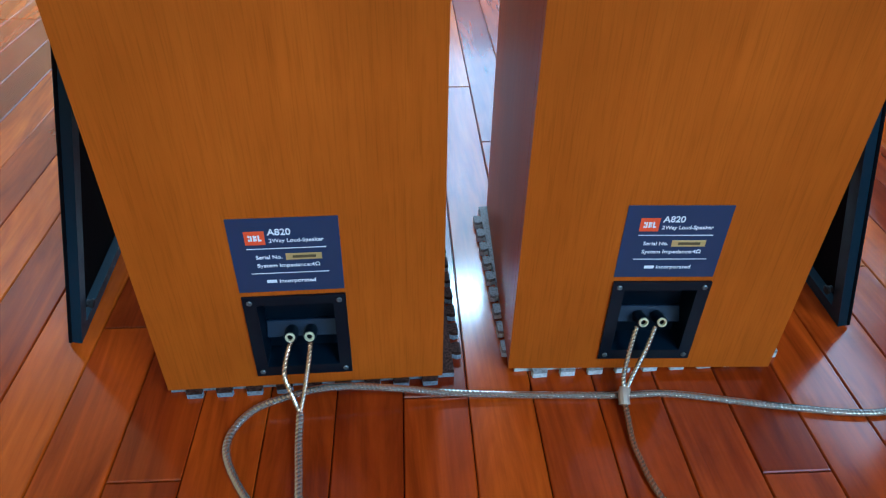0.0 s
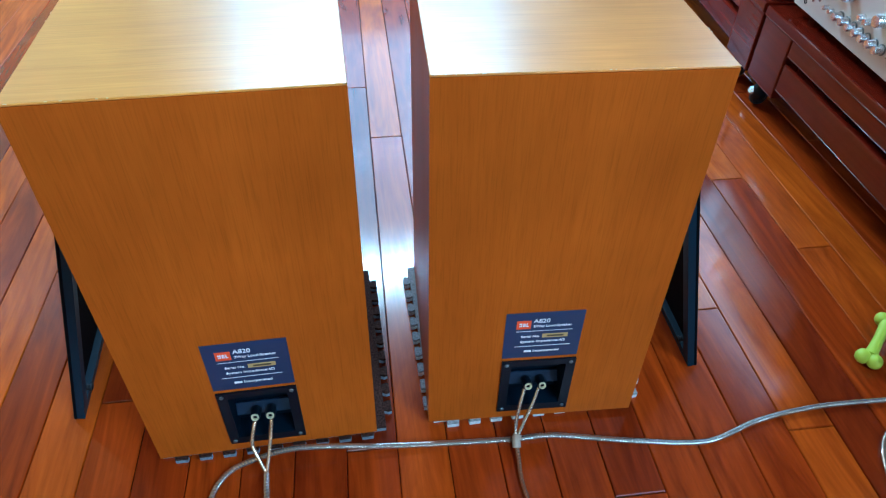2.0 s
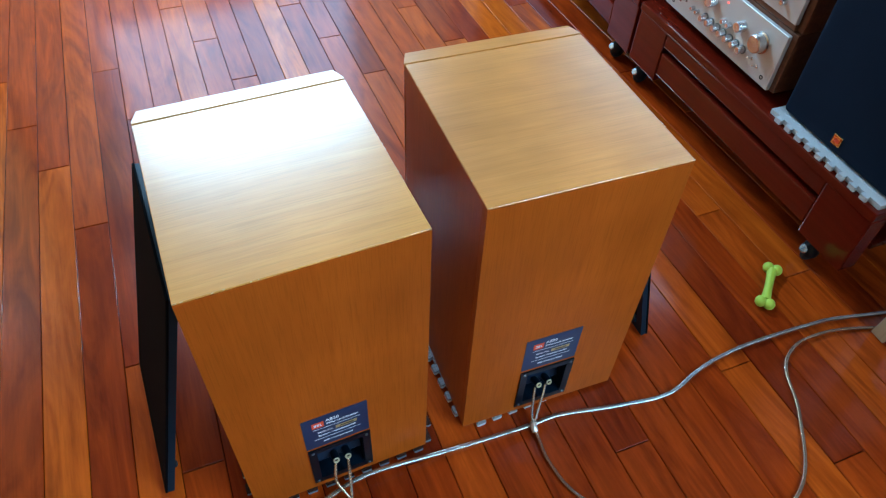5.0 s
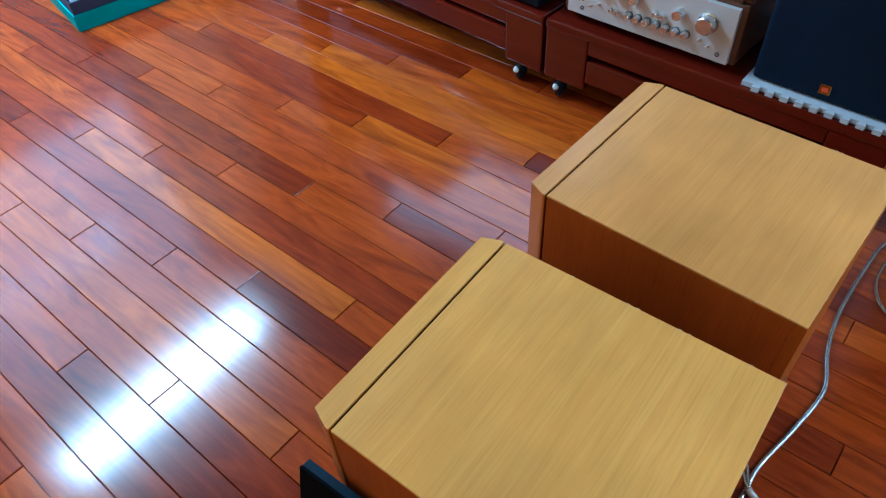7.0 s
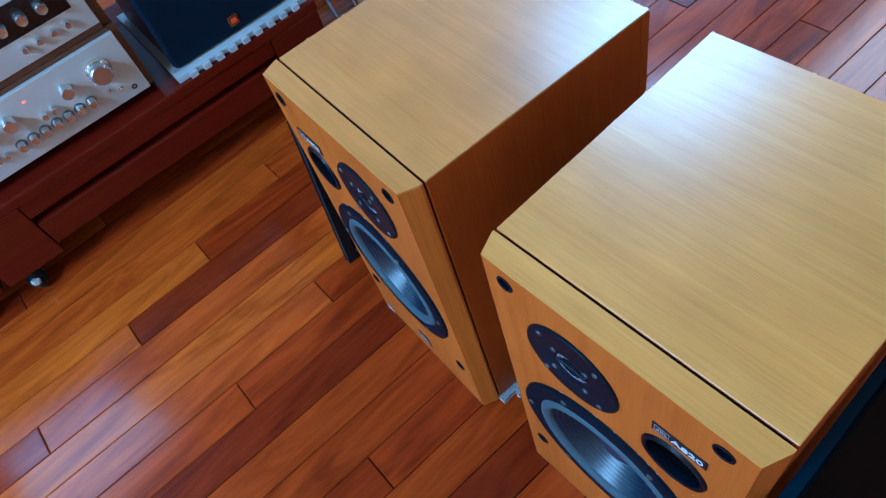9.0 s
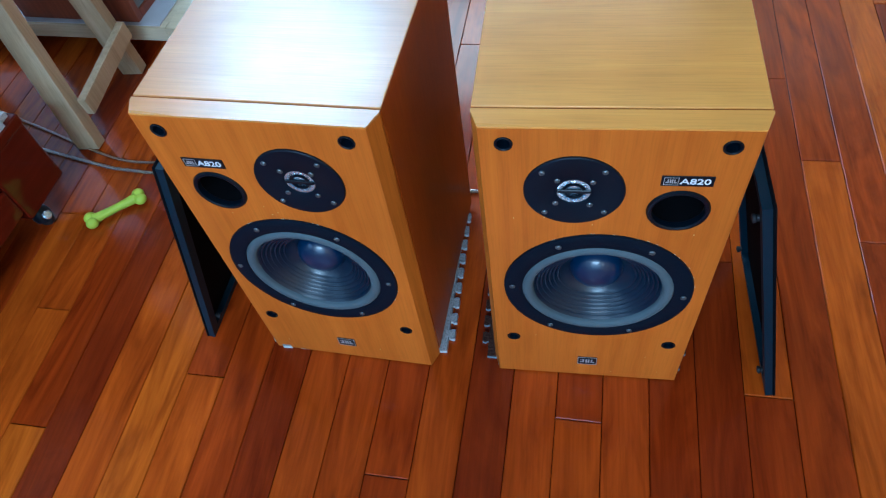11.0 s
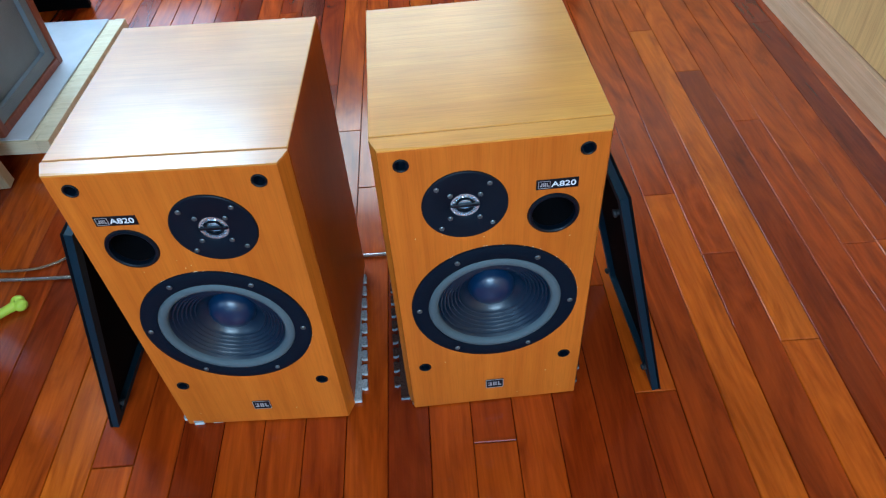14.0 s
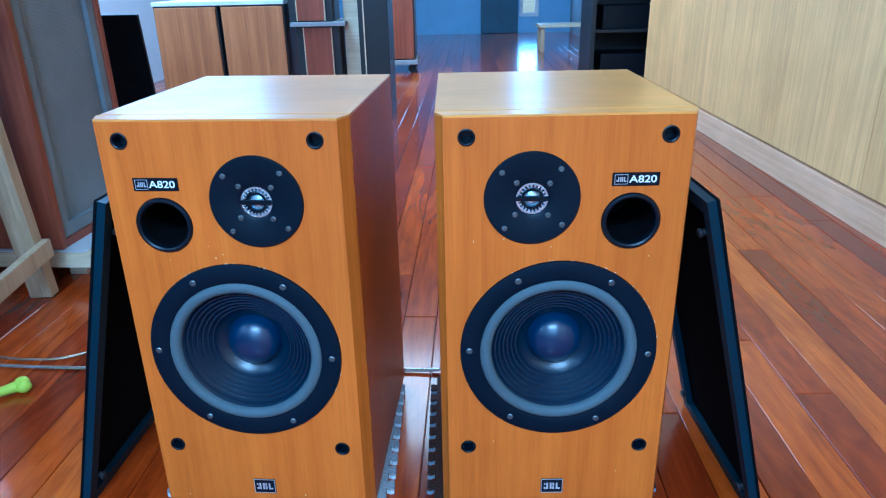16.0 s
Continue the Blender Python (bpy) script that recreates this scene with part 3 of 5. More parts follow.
    part("dust_cap", turned(dome, 64, to_front(wx, f, wz)), CAP, woofer, smooth=True)
    for k in range(6):
        a = radians(62 + 60 * k) if k else radians(62)
        part("screw", screw(0.0042), STEEL, woofer, m=to_front(wx + 0.118 * math.cos(a), f + 0.0046, wz + 0.118 * math.sin(a)))

    # Chips along the woofer's rim and on the baffle.
    rng = random.Random(7 + out)
    specks = []
    for k in range(26):
        a = radians(rng.choice((90, 60, 120, 20, 200, 150)) + rng.gauss(0, 16))
        n, s = rng.uniform(0.0008, 0.0042), rng.uniform(0.0004, 0.0010)
        one = box((-n / 2, -s / 2, 0), (n / 2, s / 2, 0.0004))
        one.transform(pose(wx, f, wz, -90, 0, 0) @ Matrix.Rotation(a, 4, "Z") @ pose(0, 0.1298 + rng.uniform(-0.0012, 0.0014), 0.0003, 0, 0, rng.uniform(-20, 20)))
        specks.append(one)
    tagged(part("chips", joined(*specks), CHIP, woofer), "pale chips along the rim", kind="stuff")
    specks = []
    for k in range(9):
        x, z = rng.uniform(0.03, W - 0.03), rng.choice((rng.uniform(0.008, 0.03), rng.uniform(0.40, 0.43), rng.uniform(0.06, 0.13)))
        n, s = rng.uniform(0.0006, 0.0016), rng.uniform(0.0006, 0.0030)
        specks.append(box((x - n / 2, f + 0.0001, z - s / 2), (x + n / 2, f + 0.0003, z + s / 2)))
    tagged(part("chips", joined(*specks), NICK, e), "small pale dents", kind="stuff")

    # Tweeter.
    tw = part("tweeter", turned([(0.020, -0.008), (0.0205, 0.0012), (0.024, 0.0032), (0.0575, 0.0032), (0.0588, 0.002), (0.0590, 0.0002), (0.032, 0.0002)], 72, to_front(tx, f, tz)), BLACK_SATIN, e, "black round tweeter plate", smooth=True)
    teeth = []
    for k in range(22):
        for j, r in ((-0.40, 0.0142), (-0.12, 0.0142), (0.05, 0.0174), (0.45, 0.0174)):
            a = 2 * math.pi * (k + j) / 22
            teeth.append((r * math.cos(a), r * math.sin(a)))
    ring = plate(circle(0, 0, 0.0197, 44), [teeth], -0.006, 0.0007)
    ring.transform(to_front(tx, f, tz))
    part("toothed_ring", ring, CHROME, tw, "bright toothed metal ring")
    part("throat", turned([(0.0202, -0.001), (0.018, -0.0065), (0.0140, -0.009), (0.0138, -0.0095)], 48, to_front(tx, f, tz)), BLACK, tw, smooth=True)
    part("dome", turned([(0.0138, -0.0094)] + [(0.0136 * math.cos(a), -0.0092 + 0.0085 * math.sin(a)) for a in [math.pi / 2 * k / 7 for k in range(1, 8)]], 48, to_front(tx, f, tz)), CHROME, tw, "bright metal dome", smooth=True)
    bar = box((-0.0195, -0.0030, -0.0005), (0.0195, 0.0030, 0.0025), 0.001, 1)
    lip = turned([(0.0098, -0.0006), (0.0105, 0.0018), (0.0122, 0.0018), (0.0126, -0.0006)], 32)
    guard = joined(bar, lip)
    guard.transform(to_front(tx, f, tz))
    part("guard_bar", guard, BLACK, tw, smooth=True)
    for r, n, a0 in ((0.050, 4, 42), (0.0285, 4, 47)):
        for k in range(n):
            a = radians(a0 + 360 / n * k)
            part("screw", screw(0.0036), STEEL, tw, m=to_front(tx + r * math.cos(a), f + 0.0031, tz + r * math.sin(a)))

    # Bass port; the shade inside is put into the tube's near-black colour.
    part("port_tube", turned([(0.0300, -0.12), (0.0296, -0.0062)], 48, to_front(px, f, pz)), DARK_GAP, e, smooth=True)
    part("port", turned([(0.0296, -0.006), (0.0295, -0.004), (0.0302, 0.0022), (0.0325, 0.0036), (0.0350, 0.0030), (0.0366, 0.0002), (0.031, 0.0002)], 64, to_front(px, f, pz)), BLACK, e, "black plastic bass port", smooth=True)
    part("port_end", turned([(0.0299, -0.119), (0, -0.119)], 24, to_front(px, f, pz)), DARK_GAP, e)

    # Cups for the grille's pegs.
    for x, z in pegs:
        part("peg_cup", turned([(0.0105, 0.0002), (0.0105, 0.0012), (0.0092, 0.0018), (0.0076, 0.0008), (0.0070, -0.014), (0.0, -0.014)], 28, to_front(x, f, z)), BLACK, e, smooth=True)

    # Model badge and maker's badge.
    bx, bz = sx(0.074), 0.5035
    badge = part("model_badge", box((bx - 0.0285, f + 0.0002, bz - 0.0083), (bx + 0.0285, f + 0.0014, bz + 0.0083), 0.0003, 1), BLACK, e, "black badge with a model number")
    letters("A820", 0.0125, LABEL_WHITE, badge, pose(bx - 0.0085, f + 0.0015, bz - 0.0002, 90, 0, 180), 0.033)
    part("emblem", plate([(-0.008, -0.0062), (0.008, -0.0062), (0.008, 0.0062), (-0.008, 0.0062)], [[(-0.0074, -0.0056), (0.0074, -0.0056), (0.0074, 0.0056), (-0.0074, 0.0056)]], 0, 0.0003, pose(bx + 0.0178, f + 0.0014, bz, 90, 0, 180)), BADGE_SILVER, badge)
    marks = joined(*[box((x0, z0, 0), (x1, z1, 0.0003)) for x0, x1, z0, z1 in ((-0.006, -0.0035, -0.003, -0.001), (-0.004, -0.0025, -0.003, 0.003), (-0.0015, 0.0, -0.003, 0.003), (0.0006, 0.0022, -0.003, 0.003), (0.0032, 0.0044, -0.003, 0.003), (0.0044, 0.0062, -0.003, -0.0015))])
    part("emblem", marks, BADGE_SILVER, badge, m=pose(bx + 0.0178, f + 0.00142, bz, 90, 0, 180))
    lx, lz = W / 2, 0.0455
    logo = part("maker_badge", box((lx - 0.0160, f + 0.0002, lz - 0.0125), (lx + 0.0160, f + 0.0016, lz + 0.0125), 0.0005, 1), BLACK, e, "small black square badge")
    part("rim", plate([(-0.0155, -0.012), (0.0155, -0.012), (0.0155, 0.012), (-0.0155, 0.012)], [[(-0.0147, -0.0112), (0.0147, -0.0112), (0.0147, 0.0112), (-0.0147, 0.0112)]], 0, 0.0003, pose(lx, f + 0.0016, lz, 90, 0, 180)), BADGE_SILVER, logo)
    marks = joined(*[box((x0, z0, 0), (x1, z1, 0.0003)) for x0, x1, z0, z1 in ((-0.0115, -0.0085, -0.0055, -0.002), (-0.0080, -0.0052, -0.0055, 0.0055), (-0.0112, -0.0092, 0.002, 0.005), (-0.0028, 0.0000, -0.0055, 0.0055), (0.0010, 0.0036, -0.0055, -0.0006), (0.0010, 0.0036, 0.0006, 0.0055), (0.0058, 0.0084, -0.0055, 0.0055), (0.0084, 0.0118, -0.0055, -0.0028))])
    part("emblem", marks, BADGE_SILVER, logo, m=pose(lx, f + 0.00162, lz, 90, 0, 180))

    # Rating plate on the back.
    ax0, ax1, az0, az1 = 0.103, 0.2105, 0.1425, 0.2345
    lab = part("rating_label", box((ax0, -0.0008, az0), (ax1, -0.0001, az1)), LABEL, e, "dark blue printed rating label")

    def at(u, v):
        return pose(ax0 + u * (ax1 - ax0), -0.0009, az0 + v * (az1 - az0), 90, 0, 0)

    lw, lh = ax1 - ax0, az1 - az0
    part("emblem", box((-0.0098, -0.0082, 0), (0.0098, 0.0082, 0.0002)), LABEL_RED, lab, "orange-red square", m=at(0.235, 0.748))
    marks = joined(*[box((x0, z0, 0.0002), (x1, z1, 0.0005)) for x0, x1, z0, z1 in ((-0.0062, -0.0045, -0.0035, -0.001), (-0.0062, -0.0045, 0.001, 0.0035), (-0.004, -0.0024, -0.0035, 0.0035), (-0.0012, 0.0006, -0.0035, 0.0035), (0.0009, 0.0022, -0.003, -0.0005), (0.0009, 0.0022, 0.0005, 0.003), (0.0033, 0.0048, -0.0035, 0.0035), (0.0048, 0.0066, -0.0035, -0.0018))])
    part("emblem_marks", marks, LABEL_WHITE, lab, m=at(0.235, 0.748))
    letters("A820", 0.0105, LABEL_WHITE, lab, at(0.460, 0.817), 0.0225)
    letters("2Way Loud-Speaker", 0.0062, LABEL_WHITE, lab, at(0.605, 0.708), 0.0530)
    letters("Serial No.", 0.0062, LABEL_WHITE, lab, at(0.337, 0.487), 0.0257)
    letters("System Impedance:4\u03a9", 0.0062, LABEL_WHITE, lab, at(0.507, 0.372), 0.062)
    for v, u0, u1 in ((0.605, 0.147, 0.87), (0.267, 0.15, 0.874)):
        part("rule", box((-(u1 - u0) / 2 * lw, -0.0004, 0), ((u1 - u0) / 2 * lw, 0.0004, 0.0003)), LABEL_WHITE, lab, m=at((u0 + u1) / 2, v))
    part("sticker", box((-0.0178, -0.0040, 0), (0.0178, 0.0040, 0.0003), 0.0001, 1), LABEL_GOLD, lab, "worn gold sticker", m=at(0.655, 0.490))
    part("print_bar", box((-0.0115, -0.0016, 0.0003), (0.0115, 0.0016, 0.0006)), LABEL_DARK, lab, m=at(0.660, 0.490))
    part("print_bar", box((-0.0050, -0.0019, 0), (0.0050, 0.0019, 0.0003)), LABEL_WHITE, lab, m=at(0.327, 0.150))
    letters("Incorporated", 0.0062, LABEL_WHITE, lab, at(0.568, 0.150), 0.0365)

    # Recessed terminal cup.
    fx0, fx1, fz0, fz1 = 0.1040, 0.2110, 0.0190, 0.1365
    outer = [(fx0, fz0), (fx1, fz0), (fx1, fz1), (fx0, fz1)]
    inner = [(cx0 + 0.001, cz0 + 0.001), (cx1 - 0.001, cz0 + 0.001), (cx1 - 0.001, cz1 - 0.001), (cx0 + 0.001, cz1 - 0.001)]
    cup = part("terminal_cup", plate(outer, [inner], 0.0002, 0.0032, FACE), BLACK, e, "black recessed terminal cup")
    well = joined(box((cx0 + 0.001, 0.030, cz0 + 0.001), (cx1 - 0.001, 0.032, cz1 - 0.001)), box((cx0 + 0.0002, -0.002, cz0), (cx0 + 0.0012, 0.032, cz1)), box((cx1 - 0.0012, -0.002, cz0), (cx1 - 0.0002, 0.032, cz1)), box((cx0, -0.002, cz0 + 0.0002), (cx1, 0.032, cz0 + 0.0012)), box((cx0, -0.002, cz1 - 0.0012), (cx1, 0.032, cz1 - 0.0002)))
    part("well", well, BLACK_SATIN, cup)
    ramp = box((cx0 + 0.002, -0.003, -0.010), (cx1 - 0.002, 0.003, 0.010), 0.001, 1)
    part("post_plate", ramp, POST_PLATE, cup, m=pose(0, 0.021, 0.0695, -28, 0, 0))
    for i, x in enumerate((W / 2 - 0.0105, W / 2 + 0.0105)):
        post = part("binding_post", turned([(0.0, -0.004), (0.0052, -0.004), (0.0052, 0.003), (0.0072, 0.004), (0.0074, 0.012), (0.0070, 0.014), (0.0072, 0.021), (0.0066, 0.0235), (0.0052, 0.0235)], 20), BLACK, cup, m=pose(x, 0.0185, 0.069, 68, 0, 0), smooth=True)
        part("post_end", turned([(0.0056, 0.0228), (0.0056, 0.0246), (0.0050, 0.0254), (0.0034, 0.0254), (0.0032, 0.0215)], 20), CREAM_POST, post, "pale brass post end", smooth=True)
        part("bore", turned([(0.0033, 0.0212), (0.0, 0.0212)], 16), DARK_GAP, post)
    for x, z in ((fx0 + 0.007, fz0 + 0.007), (fx1 - 0.007, fz0 + 0.007), (fx0 + 0.007, fz1 - 0.007), (fx1 - 0.007, fz1 - 0.007)):
        part("screw", screw(0.0030), STEEL, cup, m=pose(x, -0.0031, z, 90, 0, 0))
    return e


M_A = pose(-0.315, 0, 0.0122)
M_B = pose(0.0795, 0.0050, 0.0122, 0, 0, -3.65)
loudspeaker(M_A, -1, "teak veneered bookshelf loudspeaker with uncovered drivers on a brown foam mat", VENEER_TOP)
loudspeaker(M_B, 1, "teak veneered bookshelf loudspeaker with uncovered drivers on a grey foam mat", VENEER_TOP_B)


# ---- leaning grilles ----
def grille(m, label):
    """A cloth-covered frame taken off its loudspeaker, stood on its short edge: local x is the width, z the height, y points out of its back."""
    e = thing("speaker_grille", m, label, "speaker grille", "pair of grilles")
    w, h, t = 0.293, 0.505, 0.015
    c = 0.020
    out = [(0, 0), (w, 0), (w, h), (0, h)]
    inn = [(c, c), (w - c, c), (w - c, h - c), (c, h - c)]
    part("frame", plate(out, [inn], -t, -0.004, FACE), GRILLE_FRAME, e, "black grille frame tinted blue like its reflections")
    part("cloth", box((-0.001, -0.0005, -0.001), (w + 0.001, 0.0038, h + 0.001), 0.0015), BLACK_CLOTH, e, "stretched black cloth")
    for x in (0.026, w - 0.026):
        for z in (0.045, h - 0.048):
            part("peg", turned([(0.0048, 0.0), (0.0042, 0.003), (0.0060, 0.005), (0.0062, 0.008), (0.003, 0.0095), (0, 0.0095)], 16, pose(x, t - 0.0005, z, -90, 0, 0)), RUBBER, e, smooth=True)
    return e


lean = math.degrees(math.atan2(0.126, 0.487))
# The back of each grille faces its loudspeaker's outer side.
grille(pose(-0.4645, 0.389, 0.0042) @ pose(0, 0, 0, 0, 0, -88.8) @ pose(0, 0, 0, -lean, 0, 0), "black cloth grille frame leaning against the first loudspeaker's side")
grille(pose(0.5420, 0.056, 0.0042) @ pose(0, 0, 0, 0, 0, 90 - 2.7) @ pose(0, 0, 0, -lean, 0, 0), "black cloth grille frame leaning against the second loudspeaker's side")


# ---- foam mats with jigsaw edges ----
def jigsaw(w, d, pitch=0.034, tab=0.0115, sides="nesw"):
    pts = []

    def run(p, q, n_out, on):
        p, q = Vector(p), Vector(q)
        way = (q - p).normalized()
        length = (q - p).length
        nout = Vector(n_out)
        pts.append(tuple(p))
        if not on:
            return
        count = int((length - 0.01) / pitch)
        s0 = (length - (count - 1) * pitch) / 2
        for i in range(count):
            s = s0 + i * pitch
            for ds, o in ((-0.0065, 0.0), (-0.0095, tab * 0.55), (-0.0085, tab), (0.0085, tab), (0.0095, tab * 0.55), (0.0065, 0.0)):
                pts.append(tuple(p + way * (s + ds) + nout * o))

    run((0, 0), (w, 0), (0, -1), "s" in sides)
    run((w, 0), (w, d), (1, 0), "e" in sides)
    run((w, d), (0, d), (0, 1), "n" in sides)
    run((0, d), (0, 0), (-1, 0), "w" in sides)
    return pts


def foam_mat(m, w, d, top, under, label, sides="nesw", group="foam mats under loudspeakers"):
    e = thing("foam_mat", m, label, "foam mat", group)
    line = jigsaw(w, d, sides=sides)
    part("base_layer", plate(line, [], 0.0002, 0.0070), under, e, "paler foam underside")
    part("top_layer", plate(line, [], 0.0072, 0.0120), top, e)
    return e


foam_mat(pose(-0.3155, 0.0075, 0), 0.330, 0.347, MAT_BROWN, MAT_SLATE, "brown flecked foam mat with jigsaw edges under a loudspeaker")
foam_mat(pose(0.0885, 0.010, 0), 0.330, 0.340, MAT_GREY, MAT_LIGHT, "grey flecked foam mat with jigsaw edges under a loudspeaker")


# ---- loudspeaker cables ----
def cable(name, lines, label):
    e = thing(name, pose(*lines[0][1][0]), label, "cable", "loudspeaker cables")
    back = e.matrix_basis.inverted()
    for kind, pts, r, material, flat in lines:
        bm = tube(pts, r, 10, 12, flat)
        bm.transform(back)
        part(kind, bm, material, e, smooth=True)
    return e


zt = 0.0795
cable("speaker_cable", [
    ("cord", [(1.62, -0.30, 0.0045), (1.30, -0.17, 0.0045), (0.99, -0.082, 0.0045), (0.892, -0.064, 0.0045), (0.74, -0.053, 0.0045), (0.65, -0.055, 0.0045), (0.581, -0.065, 0.0045), (0.493, -0.086, 0.0045), (0.385, -0.069, 0.0045), (0.268, -0.042, 0.0045), (0.202, -0.039, 0.0045), (0.10, -0.031, 0.0045), (0.008, -0.024, 0.008), (-0.056, -0.021, 0.018), (-0.122, -0.019, 0.024), (-0.173, -0.024, 0.019), (-0.219, -0.037, 0.009), (-0.239, -0.079, 0.0045), (-0.213, -0.137, 0.0045), (-0.178, -0.172, 0.0045), (-0.157, -0.168, 0.0075), (-0.157, -0.142, 0.011), (-0.161, -0.085, 0.013), (-0.161, -0.052, 0.021)], 0.0044, WIRE_SILVER, 0.9),
    ("lead", [(-0.161, -0.052, 0.021), (-0.168, -0.040, 0.034), (-0.177, -0.022, 0.052), (-0.172, -0.006, 0.073), (-0.168, 0.004, zt)], 0.0028, WIRE, 1.0),
    ("lead", [(-0.161, -0.052, 0.021), (-0.156, -0.036, 0.038), (-0.151, -0.016, 0.058), (-0.148, -0.004, 0.074), (-0.147, 0.004, zt)], 0.0028, WIRE, 1.0),
], "clear-jacketed stranded cable looping on the floor to a loudspeaker")
cable("speaker_cable", [
    ("cord", [(1.62, -0.36, 0.0045), (1.20, -0.20, 0.0045), (0.973, -0.109, 0.0045), (0.866, -0.090, 0.0045), (0.80, -0.102, 0.0045), (0.754, -0.14, 0.0045), (0.708, -0.227, 0.0045), (0.60, -0.345, 0.0045), (0.42, -0.375, 0.0045), (0.28, -0.285, 0.0045), (0.215, -0.19, 0.0045), (0.200, -0.12, 0.0045), (0.203, -0.073, 0.007), (0.2055, -0.046, 0.014)], 0.0036, WIRE, 0.85),
    ("lead", [(0.2055, -0.046, 0.014), (0.206, -0.034, 0.030), (0.213, -0.018, 0.056), (0.222, -0.003, zt)], 0.0028, WIRE_SILVER, 1.0),
    ("lead", [(0.2055, -0.046, 0.014), (0.216, -0.034, 0.030), (0.232, -0.018, 0.056), (0.2435, -0.004, zt)], 0.0028, WIRE_SILVER, 1.0),
    ("collar", [(0.2045, -0.056, 0.0075), (0.2055, -0.046, 0.0135), (0.208, -0.040, 0.0185)], 0.0066, CLEAR, 1.0),
], "clear-jacketed copper cable running to a loudspeaker's terminals")


# ---- toy bone ----
def bone(m):
    pieces = []
    shaft = [(0.0, -0.052), (0.0115, -0.050), (0.0098, -0.030), (0.0088, 0.0), (0.0098, 0.030), (0.0115, 0.050), (0.0, 0.052)]
    pieces.append(turned(shaft, 20, pose(0, 0, 0.0125, 0, 90, 0)))
    for x in (-0.056, 0.056):
        for y in (-0.0095, 0.0095):
            b = bmesh.new()
            bmesh.ops.create_uvsphere(b, u_segments=18, v_segments=12, radius=0.0125, matrix=pose(x, y, 0.0125) @ Matrix.Diagonal((1.12, 1, 0.98, 1)))
            pieces.append(b)
    return tagged(put("toy_bone", joined(*pieces), BONE, m=m, smooth=True), "lime green rubber toy bone lying on the boards", "pet toy")


bone(pose(0.875, 0.055, 0.0, 0, 0, 40))

# ---- the hi-fi rack ----
# The two bases stand a little askew; local y runs along the front, x into the rack.
RACK = pose(0.993, 0.0, 0.0, 0, 0, -3.3)
RACK_NORTH = pose(1.046, 0.917, 0.0, 0, 0, -6.0)


def castor(x, y, parent):
    c = part("castor", joined(turned([(0.0, 0.0), (0.019, 0.001), (0.024, 0.006), (0.024, 0.014), (0.019, 0.019), (0.0, 0.020)], 24, pose(x, y + 0.010, 0.0245, 90, 0, 0))), RUBBER, parent, "twin-wheel castor", smooth=True)
    part("hood", turned([(0.0195, 0.022), (0.0215, 0.034), (0.0190, 0.046), (0.012, 0.054), (0.008, 0.0615), (0.0, 0.0618)], 24, pose(x - 0.002, y, 0)), BLACK, c, "black castor hood", smooth=True)
    part("cap", turned([(0.0100, 0.0), (0.0112, 0.003), (0.0090, 0.007), (0.0, 0.009)], 20, pose(x - 0.019, y + 0.004, 0.037, 0, -55, 12)), CHROME, c, "bright metal cap", smooth=True)
    return c


def rack_unit(m, n, near, far):
    """near, far: how far from each end the castors stand."""
    e = thing("rack_unit", m, "low lacquered mahogany rack base on castors", "hi-fi rack", "rack units")
    d = 0.46
    part("top_board", box((0.0, 0.0, 0.222), (d, n, 0.247), 0.004), MAHOGANY, e)
    for a in (0.0, n - 0.136):
        part("leg_block", box((0.004, a + 0.001, 0.066), (0.052, a + 0.135, 0.2215), 0.004), MAHOGANY, e)
        part("leg_block", box((d - 0.052, a + 0.001, 0.066), (d - 0.004, a + 0.135, 0.2215), 0.004), MAHOGANY, e)
    part("upper_rail", box((0.006, 0.1355, 0.178), (0.040, n - 0.1355, 0.2215), 0.004), MAHOGANY, e)
    part("lower_rail", box((0.006, 0.1355, 0.090), (0.040, n - 0.1355, 0.160), 0.005), MAHOGANY, e)
    # Black sheet added behind the slot as the shade within.
    part("rail_backing", box((0.060, 0.03, 0.105), (0.075, n - 0.03, 0.221)), DARK_GAP, e)
    part("shelf", box((0.08, 0.01, 0.105), (d - 0.06, n - 0.01, 0.120)), MAHOGANY, e)
    for y in (near, n - far):
        for x in (0.030, d - 0.03):
            castor(x, y, e)
    return e


rack_unit(RACK, 0.907, 0.096, 0.046)
rack_unit(RACK_NORTH, 1.02, 0.090, 0.085)


def knob(r, length, parent, y, z, x, material, cap=True):
    prof = [(0.0, -0.001), (r * 1.05, -0.001), (r * 1.05, length * 0.15), (r, length * 0.2), (r * 0.96, length * 0.9), (r * 0.86, length), (r * 0.5, length * 0.98), (0.0, length * 0.97)]
    return part("knob", turned(prof, 28, pose(x, y, z, 0, -90, 0)), material, parent, smooth=True)


def lever(parent, y, z, x):
    return part("lever_switch", joined(turned([(0.004, 0), (0.004, 0.002), (0.0, 0.002)], 12, pose(x, y, z, 0, -90, 0)), turned([(0.0014, 0), (0.0022, 0.018), (0.0, 0.019)], 10, pose(x, y, z, 0, -72, 0))), KNOB, parent, smooth=True)


